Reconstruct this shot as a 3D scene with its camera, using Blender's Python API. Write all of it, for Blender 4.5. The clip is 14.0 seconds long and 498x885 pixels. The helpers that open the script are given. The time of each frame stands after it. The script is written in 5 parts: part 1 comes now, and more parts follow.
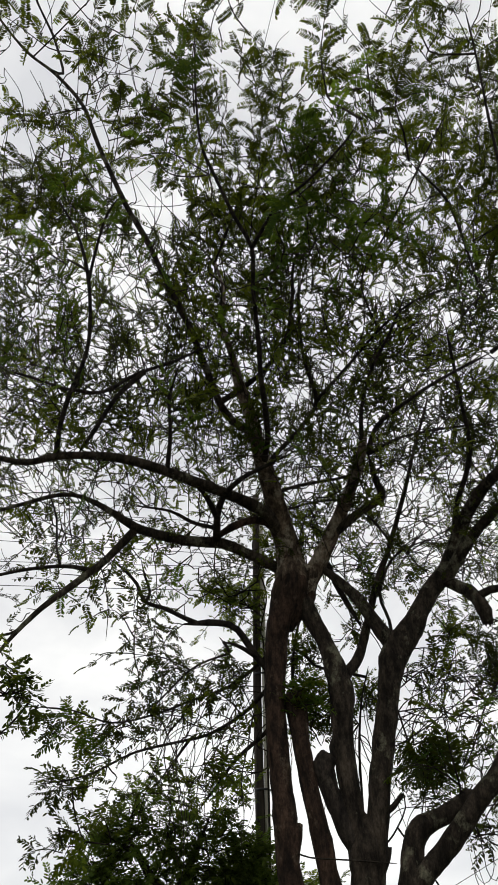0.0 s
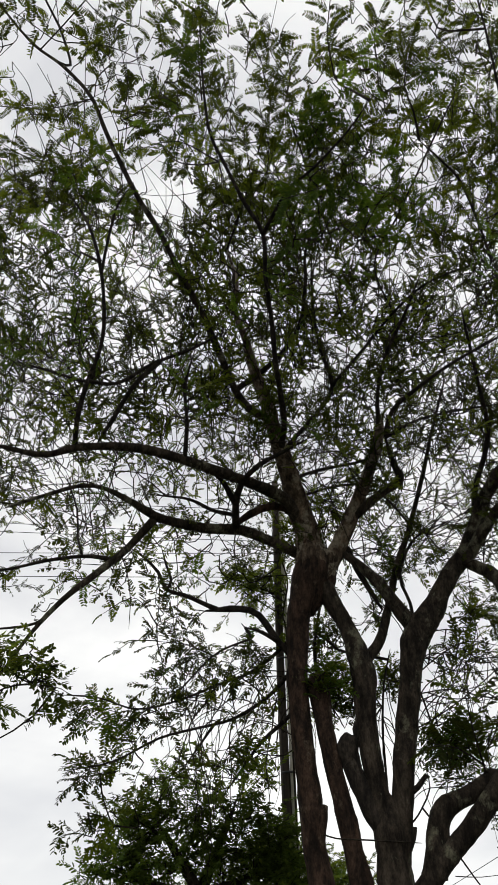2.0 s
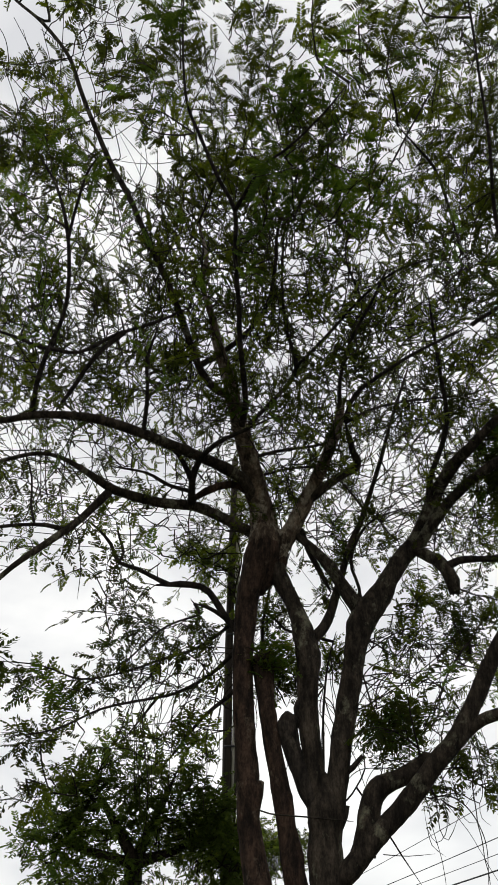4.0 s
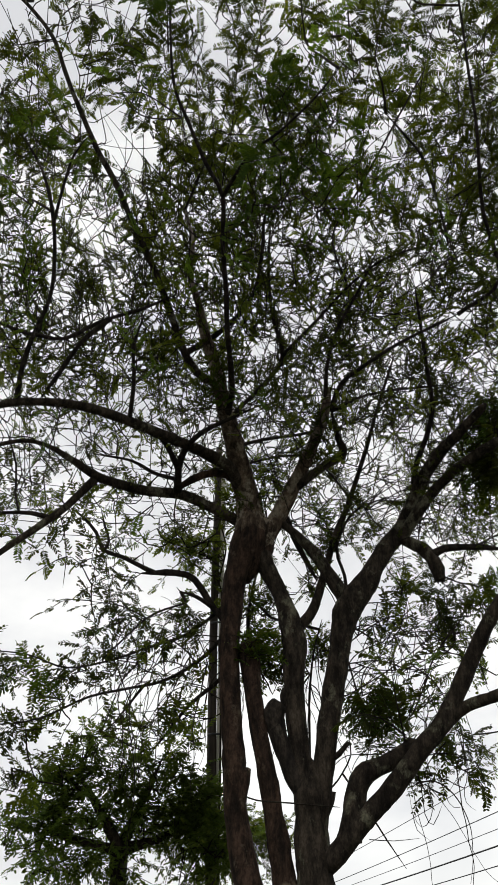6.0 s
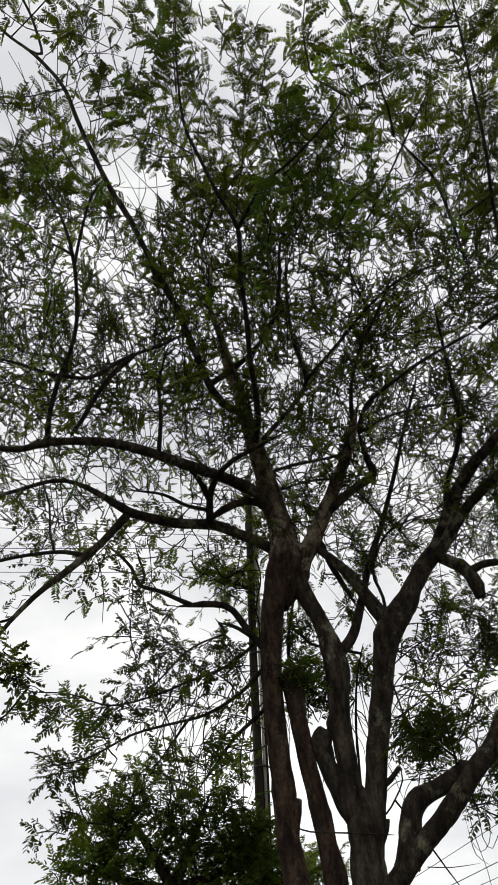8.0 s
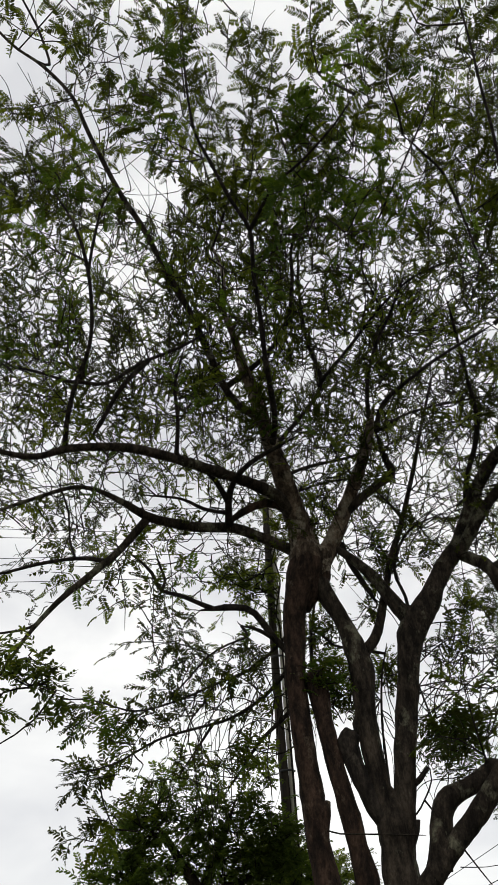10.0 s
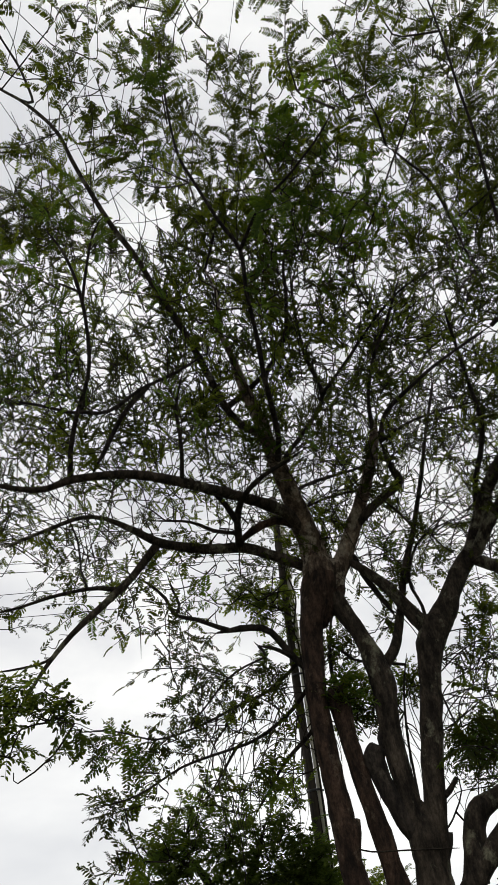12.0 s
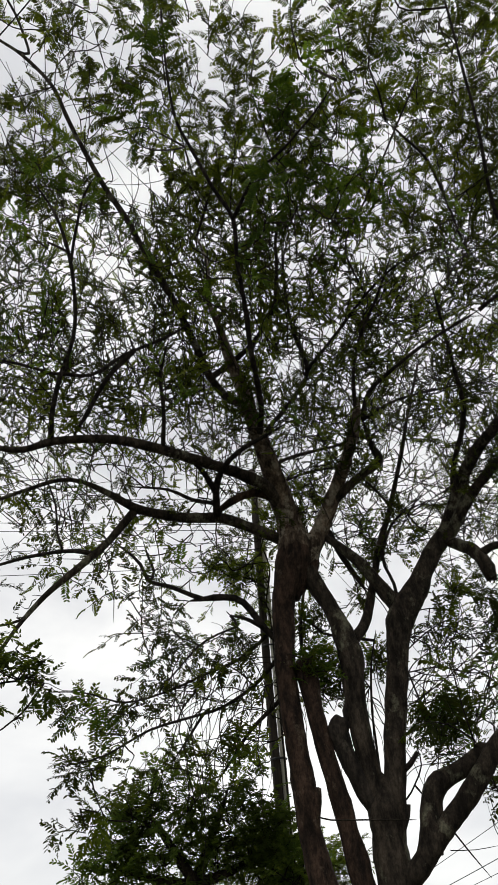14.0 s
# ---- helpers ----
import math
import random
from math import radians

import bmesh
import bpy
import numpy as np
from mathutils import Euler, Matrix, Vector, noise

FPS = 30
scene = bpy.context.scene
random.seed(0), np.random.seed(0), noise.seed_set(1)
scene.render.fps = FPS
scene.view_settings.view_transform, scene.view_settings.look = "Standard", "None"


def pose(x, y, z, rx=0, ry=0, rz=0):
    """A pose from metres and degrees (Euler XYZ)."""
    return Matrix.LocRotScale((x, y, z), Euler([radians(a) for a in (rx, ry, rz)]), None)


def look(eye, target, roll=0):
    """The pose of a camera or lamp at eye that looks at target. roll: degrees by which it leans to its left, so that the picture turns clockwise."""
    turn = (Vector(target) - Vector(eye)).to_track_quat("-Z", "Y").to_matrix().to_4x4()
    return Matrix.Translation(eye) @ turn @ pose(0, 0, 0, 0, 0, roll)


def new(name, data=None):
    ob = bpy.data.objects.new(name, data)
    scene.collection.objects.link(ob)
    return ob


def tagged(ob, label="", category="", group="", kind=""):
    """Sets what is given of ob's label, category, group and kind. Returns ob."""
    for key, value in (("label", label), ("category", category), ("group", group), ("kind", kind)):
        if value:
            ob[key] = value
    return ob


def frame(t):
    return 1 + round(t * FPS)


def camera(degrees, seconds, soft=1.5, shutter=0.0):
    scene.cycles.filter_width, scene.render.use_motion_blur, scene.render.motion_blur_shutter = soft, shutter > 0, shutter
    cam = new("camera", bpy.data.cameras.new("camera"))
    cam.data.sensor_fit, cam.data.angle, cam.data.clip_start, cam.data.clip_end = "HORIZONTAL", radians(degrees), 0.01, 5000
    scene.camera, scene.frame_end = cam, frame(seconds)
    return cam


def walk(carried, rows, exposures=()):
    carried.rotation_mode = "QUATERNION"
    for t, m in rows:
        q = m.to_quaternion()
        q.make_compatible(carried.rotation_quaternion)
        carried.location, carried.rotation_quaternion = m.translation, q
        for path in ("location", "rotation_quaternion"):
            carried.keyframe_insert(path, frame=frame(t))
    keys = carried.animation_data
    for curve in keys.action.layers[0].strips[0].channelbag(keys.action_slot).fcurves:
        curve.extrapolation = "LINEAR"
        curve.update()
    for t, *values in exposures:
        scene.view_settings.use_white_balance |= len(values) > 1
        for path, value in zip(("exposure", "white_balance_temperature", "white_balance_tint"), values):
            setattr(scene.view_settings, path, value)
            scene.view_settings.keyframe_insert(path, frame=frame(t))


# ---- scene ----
cam = camera(35.73, 14.0, soft=0.6)
PATH = [
    (0.0, pose(-0.000, -0.000, 1.600, 128.00, 0.63, 0.49)),
    (0.5, pose(-0.004, -0.017, 1.619, 127.52, 0.73, 1.17)),
    (1.0, pose(0.008, -0.028, 1.608, 127.16, 1.03, 2.30)),
    (1.5, pose(0.020, -0.026, 1.590, 127.03, 1.07, 2.97)),
    (2.0, pose(0.039, -0.018, 1.588, 127.03, 0.90, 2.62)),
    (2.5, pose(0.059, -0.026, 1.608, 126.33, 0.70, 1.20)),
    (3.0, pose(0.102, -0.036, 1.632, 125.76, 0.29, -0.11)),
    (3.5, pose(0.136, -0.042, 1.623, 125.42, -0.25, -0.70)),
    (6.0, pose(0.057, -0.010, 1.623, 124.34, 0.28, -2.62)),
    (6.5, pose(0.008, -0.011, 1.621, 124.50, 0.93, -2.20)),
    (7.0, pose(-0.008, -0.028, 1.627, 125.12, 1.16, -1.37)),
    (7.5, pose(-0.004, -0.017, 1.604, 126.11, 1.55, -0.21)),
    (8.0, pose(-0.001, -0.017, 1.610, 126.50, 2.14, 0.78)),
    (10.5, pose(-0.089, 0.041, 1.563, 127.51, 3.22, 2.86)),
    (11.0, pose(-0.064, 0.022, 1.597, 127.97, 3.99, 3.87)),
    (11.5, pose(-0.035, 0.033, 1.602, 128.63, 5.01, 5.09)),
    (12.0, pose(-0.027, 0.051, 1.574, 128.82, 5.55, 5.23)),
    (12.5, pose(-0.024, 0.049, 1.570, 128.16, 5.38, 4.58)),
    (13.0, pose(-0.031, 0.043, 1.568, 127.51, 4.85, 3.54)),
    (13.5, pose(-0.024, 0.052, 1.568, 126.81, 4.32, 2.86)),
    (14.0, pose(-0.034, 0.049, 1.571, 126.48, 3.98, 2.26)),
]
walk(cam, PATH)

# ---- light: a bright overcast sky, a soft sun behind the cloud ----
world = bpy.data.worlds.new("overcast_sky")
scene.world = world
world.use_nodes = True
wn, wl = world.node_tree.nodes, world.node_tree.links
wn.clear()
w_out = wn.new("ShaderNodeOutputWorld")
w_bg = wn.new("ShaderNodeBackground")
w_sky = wn.new("ShaderNodeTexSky")
w_sky.sky_type, w_sky.sun_disc = "NISHITA", False
w_sky.sun_elevation, w_sky.sun_rotation = radians(51), radians(209)
w_dim = wn.new("ShaderNodeMix")
w_dim.data_type, w_dim.blend_type = "RGBA", "MULTIPLY"
w_dim.inputs["Factor"].default_value = 1.0
w_dim.inputs[7].default_value = (0.075, 0.075, 0.075, 1)
w_co = wn.new("ShaderNodeTexCoord")
w_map = wn.new("ShaderNodeMapping")
w_map.inputs["Scale"].default_value = (1.0, 1.0, 2.2)
w_noise = wn.new("ShaderNodeTexNoise")
w_noise.inputs["Scale"].default_value, w_noise.inputs["Detail"].default_value = 3.2, 5.0
w_noise.inputs["Distortion"].default_value = 0.4
w_ramp = wn.new("ShaderNodeValToRGB")
w_ramp.color_ramp.elements[0].position, w_ramp.color_ramp.elements[0].color = 0.32, (0.81, 0.815, 0.835, 1)
w_ramp.color_ramp.elements[1].position, w_ramp.color_ramp.elements[1].color = 0.6, (1.15, 1.145, 1.115, 1)
w_mix = wn.new("ShaderNodeMix")
w_mix.data_type = "RGBA"
w_mix.inputs["Factor"].default_value = 0.88
wl.new(w_co.outputs["Generated"], w_map.inputs["Vector"])
wl.new(w_map.outputs["Vector"], w_noise.inputs["Vector"])
wl.new(w_noise.outputs["Fac"], w_ramp.inputs["Fac"])
wl.new(w_sky.outputs["Color"], w_dim.inputs[6])
wl.new(w_dim.outputs[2], w_mix.inputs[6])
wl.new(w_ramp.outputs["Color"], w_mix.inputs[7])
wl.new(w_mix.outputs[2], w_bg.inputs["Color"])
wl.new(w_bg.outputs["Background"], w_out.inputs["Surface"])

sun = new("sun", bpy.data.lights.new("sun", "SUN"))
sun.data.energy, sun.data.angle, sun.data.color = 0.5, radians(20), (1.0, 0.97, 0.92)
sun.matrix_world = look((-9, -10, 27), (0, 6, 5))


# ---- materials ----
def material(name):
    m = bpy.data.materials.new(name)
    m.use_nodes = True
    n, l = m.node_tree.nodes, m.node_tree.links
    return m, n, l, n["Principled BSDF"]


def ramp_of(n, l, source, stops):
    r = n.new("ShaderNodeValToRGB")
    while len(r.color_ramp.elements) < len(stops):
        r.color_ramp.elements.new(0.5)
    for el, (at, col) in zip(r.color_ramp.elements, stops):
        el.position, el.color = at, (*col, 1)
    l.new(source, r.inputs["Fac"])
    return r.outputs["Color"]


def noise_of(n, l, scale, detail=4.0, stretch=(1, 1, 1), rough=0.6):
    co, mp, t = n.new("ShaderNodeTexCoord"), n.new("ShaderNodeMapping"), n.new("ShaderNodeTexNoise")
    mp.inputs["Scale"].default_value = stretch
    t.inputs["Scale"].default_value, t.inputs["Detail"].default_value, t.inputs["Roughness"].default_value = scale, detail, rough
    l.new(co.outputs["Object"], mp.inputs["Vector"])
    l.new(mp.outputs["Vector"], t.inputs["Vector"])
    return t.outputs["Fac"]


def blend(n, l, fac, a, b, mode="MIX"):
    m = n.new("ShaderNodeMix")
    m.data_type, m.blend_type = "RGBA", mode
    for sock, v in ((m.inputs["Factor"], fac), (m.inputs[6], a), (m.inputs[7], b)):
        if isinstance(v, (int, float)):
            sock.default_value = v
        elif isinstance(v, tuple):
            sock.default_value = (*v, 1)
        else:
            l.new(v, sock)
    return m.outputs[2]


def bark(name, dark, light, lichen, lichen_from=0.55):
    m, n, l, p = material(name)
    streak = noise_of(n, l, 13, 7, (1, 1, 0.3), 0.7)
    patch = noise_of(n, l, 5.0, 6, (1, 1, 0.7), 0.7)
    speck = noise_of(n, l, 38, 4, (1, 1, 0.6), 0.7)
    wide = noise_of(n, l, 1.4, 3)
    col = ramp_of(n, l, streak, ((0.38, dark), (0.52, tuple(0.45 * (a + b) for a, b in zip(dark, light))), (0.66, light)))
    col = blend(n, l, ramp_of(n, l, patch, ((lichen_from, (0, 0, 0)), (lichen_from + 0.09, (0.85, 0.85, 0.85)))), col, lichen)
    col = blend(n, l, 0.75, col, ramp_of(n, l, speck, ((0.36, (0.3, 0.3, 0.3)), (0.62, (1.15, 1.15, 1.15)))), "MULTIPLY")
    col = blend(n, l, 0.6, col, ramp_of(n, l, wide, ((0.35, (0.5, 0.48, 0.45)), (0.65, (1.2, 1.2, 1.2)))), "MULTIPLY")
    l.new(col, p.inputs["Base Color"])
    p.inputs["Roughness"].default_value = 0.95
    p.inputs["Specular IOR Level"].default_value = 0.15
    b = n.new("ShaderNodeBump")
    b.inputs["Strength"].default_value, b.inputs["Distance"].default_value = 1.0, 0.025
    l.new(streak, b.inputs["Height"])
    l.new(b.outputs["Normal"], p.inputs["Normal"])
    return m


def foliage_material(name, dark, light, glow, through_light=0.35):
    """Leaf surface: clumps of lighter and darker green, each leaflet a little different, daylight shining through."""
    m, n, l, p = material(name)
    geo, info = n.new("ShaderNodeNewGeometry"), n.new("ShaderNodeObjectInfo")
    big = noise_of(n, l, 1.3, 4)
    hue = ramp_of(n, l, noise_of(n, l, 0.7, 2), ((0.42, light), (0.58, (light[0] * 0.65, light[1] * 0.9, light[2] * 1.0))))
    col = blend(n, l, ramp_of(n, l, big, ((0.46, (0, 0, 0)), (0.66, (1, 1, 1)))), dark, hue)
    own = ramp_of(n, l, geo.outputs["Random Per Island"], ((0.0, (0.6, 0.62, 0.6)), (0.9, (1.1, 1.1, 1.0)), (1.0, (1.5, 1.25, 0.8))))
    col = blend(n, l, 1.0, col, own, "MULTIPLY")
    col = blend(n, l, 0.4, col, ramp_of(n, l, info.outputs["Random"], ((0.0, (0.6, 0.65, 0.6)), (1.0, (1.2, 1.15, 1.0)))), "MULTIPLY")
    l.new(col, p.inputs["Base Color"])
    p.inputs["Roughness"].default_value = 0.6
    p.inputs["Specular IOR Level"].default_value = 0.06
    t, mx = n.new("ShaderNodeBsdfTranslucent"), n.new("ShaderNodeMixShader")
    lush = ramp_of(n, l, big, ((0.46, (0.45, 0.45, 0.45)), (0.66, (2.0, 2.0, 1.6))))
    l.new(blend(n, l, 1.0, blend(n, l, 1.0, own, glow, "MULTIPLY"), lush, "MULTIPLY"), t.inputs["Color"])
    mx.inputs["Fac"].default_value = through_light
    l.new(p.outputs["BSDF"], mx.inputs[1])
    l.new(t.outputs["BSDF"], mx.inputs[2])
    l.new(mx.outputs["Shader"], n["Material Output"].inputs["Surface"])
    return m


BARK = bark("grey_brown_bark", (0.009, 0.007, 0.005), (0.066, 0.052, 0.038), (0.15, 0.145, 0.1), 0.55)
BARK_RED = bark("reddish_bark", (0.01, 0.007, 0.005), (0.072, 0.044, 0.03), (0.13, 0.1, 0.07), 0.58)
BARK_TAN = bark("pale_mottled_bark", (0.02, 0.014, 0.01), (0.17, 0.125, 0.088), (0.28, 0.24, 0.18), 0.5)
# Near-black bark, shared by the charred stub, other stubs and the thin branches.
BARK_DARK = bark("dark_bark", (0.008, 0.007, 0.006), (0.045, 0.036, 0.028), (0.07, 0.06, 0.045), 0.6)
TWIG = bark("twig_bark", (0.014, 0.011, 0.008), (0.045, 0.036, 0.027), (0.05, 0.05, 0.03))
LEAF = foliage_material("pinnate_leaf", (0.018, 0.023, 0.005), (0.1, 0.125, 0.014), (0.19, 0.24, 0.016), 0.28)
# Brighter leaf green that puts the light on the front tufts into the colour.
LEAF_LIT = foliage_material("lit_leaf", (0.038, 0.07, 0.012), (0.075, 0.12, 0.018), (0.15, 0.24, 0.02), 0.36)
LEAF_NEAR = foliage_material("broad_leaf", (0.06, 0.085, 0.02), (0.14, 0.18, 0.035), (0.22, 0.28, 0.035), 0.42)
LEAF_BUSH = foliage_material("dense_crown_leaf", (0.085, 0.12, 0.024), (0.135, 0.18, 0.034), (0.13, 0.19, 0.025), 0.4)

POLE_WOOD, _n, _l, _p = material("weathered_pole_timber")
_l.new(ramp_of(_n, _l, noise_of(_n, _l, 30, 6, (1, 1, 0.03)), ((0.3, (0.01, 0.008, 0.006)), (0.62, (0.05, 0.038, 0.027)))), _p.inputs["Base Color"])
_p.inputs["Roughness"].default_value = 0.9
CONDUIT, _n, _l, _p = material("pale_grey_conduit")
_l.new(ramp_of(_n, _l, noise_of(_n, _l, 6, 5, (1, 1, 0.3)), ((0.3, (0.38, 0.35, 0.28)), (0.7, (0.62, 0.6, 0.52)))), _p.inputs["Base Color"])
_p.inputs["Roughness"].default_value = 0.7
CABLE, _n, _l, _p = material("black_cable_sheath")
_l.new(ramp_of(_n, _l, noise_of(_n, _l, 3, 2), ((0.3, (0.02, 0.02, 0.022)), (0.7, (0.045, 0.045, 0.05)))), _p.inputs["Base Color"])
_p.inputs["Roughness"].default_value = 0.6
SOIL, _n, _l, _p = material("grassy_soil")
_g = ramp_of(_n, _l, noise_of(_n, _l, 0.35, 8), ((0.4, (0.085, 0.068, 0.048)), (0.6, (0.05, 0.07, 0.025))))
_l.new(blend(_n, _l, 0.6, _g, ramp_of(_n, _l, noise_of(_n, _l, 9, 6), ((0.3, (0.5, 0.5, 0.5)), (0.7, (1.2, 1.2, 1.2)))), "MULTIPLY"), _p.inputs["Base Color"])
_p.inputs["Roughness"].default_value = 0.95


# ---- building helpers ----
rng = np.random.default_rng(7)


def mesh_of(name, verts, faces, mat, smooth=True):
    me = bpy.data.meshes.new(name)
    me.from_pydata([tuple(v) for v in verts], [], faces)
    me.materials.append(mat)
    if smooth:
        me.polygons.foreach_set("use_smooth", [True] * len(me.polygons))
    me.update()
    return me


def part(name, me, parent, label=""):
    ob = new(name, me)
    ob.parent = parent
    if label:
        tagged(ob, label)
    return ob


def smooth_line(pts, step):
    """Points along a Catmull-Rom curve through pts."""
    p = np.array(pts, float)
    p = np.vstack([2 * p[0] - p[1], p, 2 * p[-1] - p[-2]])
    out = []
    for i in range(1, len(p) - 2):
        k = max(2, int(np.linalg.norm(p[i + 1, :3] - p[i, :3]) / step))
        u = np.linspace(0, 1, k, endpoint=False)[:, None]
        a, b, c, d = p[i - 1], p[i], p[i + 1], p[i + 2]
        out.append(0.5 * (2 * b + (c - a) * u + (2 * a - 5 * b + 4 * c - d) * u ** 2 + (3 * b - a - 3 * c + d) * u ** 3))
    out.append(p[-2][None])
    return np.vstack(out)


def tube(line, radii, sides, rough=0.0, base=0):
    """Rings round a line; rough makes the surface lumpy. Returns verts and faces."""
    line, radii = np.asarray(line, float), np.asarray(radii, float)
    k = len(line)
    tan = np.gradient(line, axis=0)
    tan /= np.linalg.norm(tan, axis=1)[:, None] + 1e-9
    up = np.array([0.13, 0.97, 0.2])
    verts = np.empty((k, sides, 3))
    ang = np.arange(sides) / sides * 2 * math.pi
    side = np.cross(tan[0], up)
    side /= np.linalg.norm(side) + 1e-9
    ph = rng.uniform(0, 6.28, 4)
    run = np.r_[0, np.cumsum(np.linalg.norm(np.diff(line, axis=0), axis=1))]
    for i in range(k):
        side = side - tan[i] * side.dot(tan[i])
        side /= np.linalg.norm(side) + 1e-9
        other = np.cross(tan[i], side)
        r = radii[i] * np.ones(sides)
        if rough:
            r = r * (1 + rough * (np.sin(ang * 2 + ph[0] + run[i] * 1.9) * 0.5 + np.sin(ang * 3 + ph[1] - run[i] * 3.1) * 0.4
                                  + np.sin(run[i] * 6.3 + ph[2] + ang) * 0.4 + rng.normal(0, 0.22, sides)))
        verts[i] = line[i] + (np.cos(ang) * r)[:, None] * side + (np.sin(ang) * r)[:, None] * other
    faces = []
    for i in range(k - 1):
        for j in range(sides):
            a, b = i * sides + j, i * sides + (j + 1) % sides
            faces.append((base + a, base + b, base + b + sides, base + a + sides))
    faces.append(tuple(base + j for j in range(sides))[::-1])
    faces.append(tuple(base + (k - 1) * sides + j for j in range(sides)))
    return verts.reshape(-1, 3), faces


class Growth:
    """A tree as it grows: its limbs' centre lines, its twigs and its leaves."""

    def __init__(self, thing):
        self.thing, self.lines, self.radii, self.limbs = thing, [], [], []
        self.tv, self.tf, self.tn = [], [], 0
        self.leaves, self.lit = [], []
        self.grows = lambda p: True

    def limb(self, name, pts, mat=BARK, label="", sides=12, rough=0.1):
        """pts: x, y, z and thickness along a limb."""
        thick = max(p[3] for p in pts)
        if name in ("branch", "sucker", "vine", "twig") and self.lines:
            wood = np.vstack(self.lines)
            gaps = [np.linalg.norm(wood - p[:3], axis=1) for p in (np.array(pts[0]), np.array(pts[-1]))]
            near = gaps[0].min()
            if near < 0.12:
                pts = [(*wood[gaps[0].argmin()], pts[0][3])] + list(pts[1:])
            elif near < 1.6 and gaps[1].min() > 0.12:
                start, on = np.array(pts[0][:3]), np.array(pts[1][:3]) - np.array(pts[0][:3])
                turn = (start - wood) @ on / (gaps[0] * np.linalg.norm(on))
                foot = wood[(gaps[0] * (2.0 - turn)).argmin()]
                pts = [(*foot, pts[0][3])] + list(pts)
        q = smooth_line(pts, 0.045 if thick > 0.1 else 0.09)
        run = np.r_[0, np.cumsum(np.linalg.norm(np.diff(q[:, :3], axis=0), axis=1))]
        seed = rng.uniform(0, 50)
        for i, s in enumerate(run):
            q[i, :3] += np.array(noise.noise_vector(Vector((s * 2.2, seed, 0)))) * min(0.12 * q[i, 3], 0.012)
        rad = q[:, 3] / 2 * (1 + (0.25 if name == "branch" else 0.0) * np.exp(-run / 0.08)) * (1 if name == "stub" else np.clip(0.3 + (run[-1] - run) / (0.3 if name == "branch" else 0.08), 0.3, 1))
        v, f = tube(q[:, :3], rad, sides + 6 if thick > 0.1 else sides - 2, 0.0)
        if rough:
            ring = len(v) // len(q)
            for i in range(len(v)):
                c = q[i // ring, :3]
                d = v[i] - c
                w = Vector(v[i])
                lump = noise.noise(w * 5.0) * 1.3 + noise.noise(Vector((w.x * 16, w.y * 16, w.z * 7))) * 0.9 + noise.noise(w * 45) * 0.45
                v[i] = c + d * (1 + rough * lump)
        if name == "stub":
            ring = len(v) // len(q)
            out = (q[-1, :3] - q[-3, :3]) / np.linalg.norm(q[-1, :3] - q[-3, :3])
            v[-ring:] += out * (rng.uniform(-0.5, 0.8, ring) * rad[-1])[:, None]
        self.limbs.append((part(name, mesh_of(name, v, f, mat), self.thing, label), q[:, :3]))
        self.lines.append(q[:, :3])
        self.radii.append(rad)
        return q

    def thin(self, line, r0, r1, sides=5):
        line = np.asarray(line)
        v, f = tube(line, np.linspace(r0, r1, len(line)), sides, 0.0, self.tn)
        self.tv.append(v)
        self.tf += f
        self.tn += len(v)

    def nearest(self, c, jitter=0.0):
        al = np.vstack(self.lines)
        d = np.linalg.norm(al - c, axis=1)
        if jitter:
            d = d + rng.uniform(0, jitter, len(d))
        return al[d.argmin()]

    def sprig(self, start, end, leaf, gap=0.06, bare=0.2, r=0.006, sag=0.06, kinds=(0, 15)):
        """A twig from start to end, set with leaves on both sides by turns."""
        start, end = np.asarray(start, float), np.asarray(end, float)
        span = np.linalg.norm(end - start)
        if span < 0.08:
            return
        k = max(4, int(span / 0.1))
        u = np.linspace(0, 1, k)[:, None]
        wob = rng.normal(0, 0.05 * span, 3)
        line = start + (end - start) * u + np.sin(u * math.pi) * (wob + np.array([0, 0, sag * span])) + np.sin(u * 9 + rng.uniform(0, 6)) * 0.012
        self.thin(line, r, 0.0025, 4)
        run = bare * span
        turn = rng.uniform(0, 6.28)
        while run < span:
            i = min(int(run / span * (k - 1)), k - 2)
            w = run / span * (k - 1) - i
            at = line[i] * (1 - w) + line[i + 1] * w
            along = line[i + 1] - line[i]
            along /= np.linalg.norm(along) + 1e-9
            flat = np.cross(along, (0, 0, 1))
            flat /= np.linalg.norm(flat) + 1e-9
            turn += math.pi + rng.normal(0, 0.5)
            out = flat * math.cos(turn) + np.array([0, 0, 0.55]) * math.sin(turn)
            self.leaf(at, 0.55 * along + out + rng.normal(0, 0.2, 3), leaf * rng.uniform(0.7, 1.15), kinds)
            run += gap * rng.uniform(0.7, 1.3)
        self.leaf(line[-1], along + rng.normal(0, 0.15, 3), leaf * 0.85, kinds)

    def leaf(self, at, way, size, kinds=(0, 15), lit=False):
        way = way / (np.linalg.norm(way) + 1e-9)
        up = np.array([0, 0, 1.0]) + rng.normal(0, 0.3, 3)
        side = np.cross(up, way)
        side /= np.linalg.norm(side) + 1e-9
        nrm = np.cross(way, side)
        (self.lit if lit else self.leaves).append((rng.integers(kinds[0], kinds[1] + 1), np.array([way, side, nrm]).T * size, at))

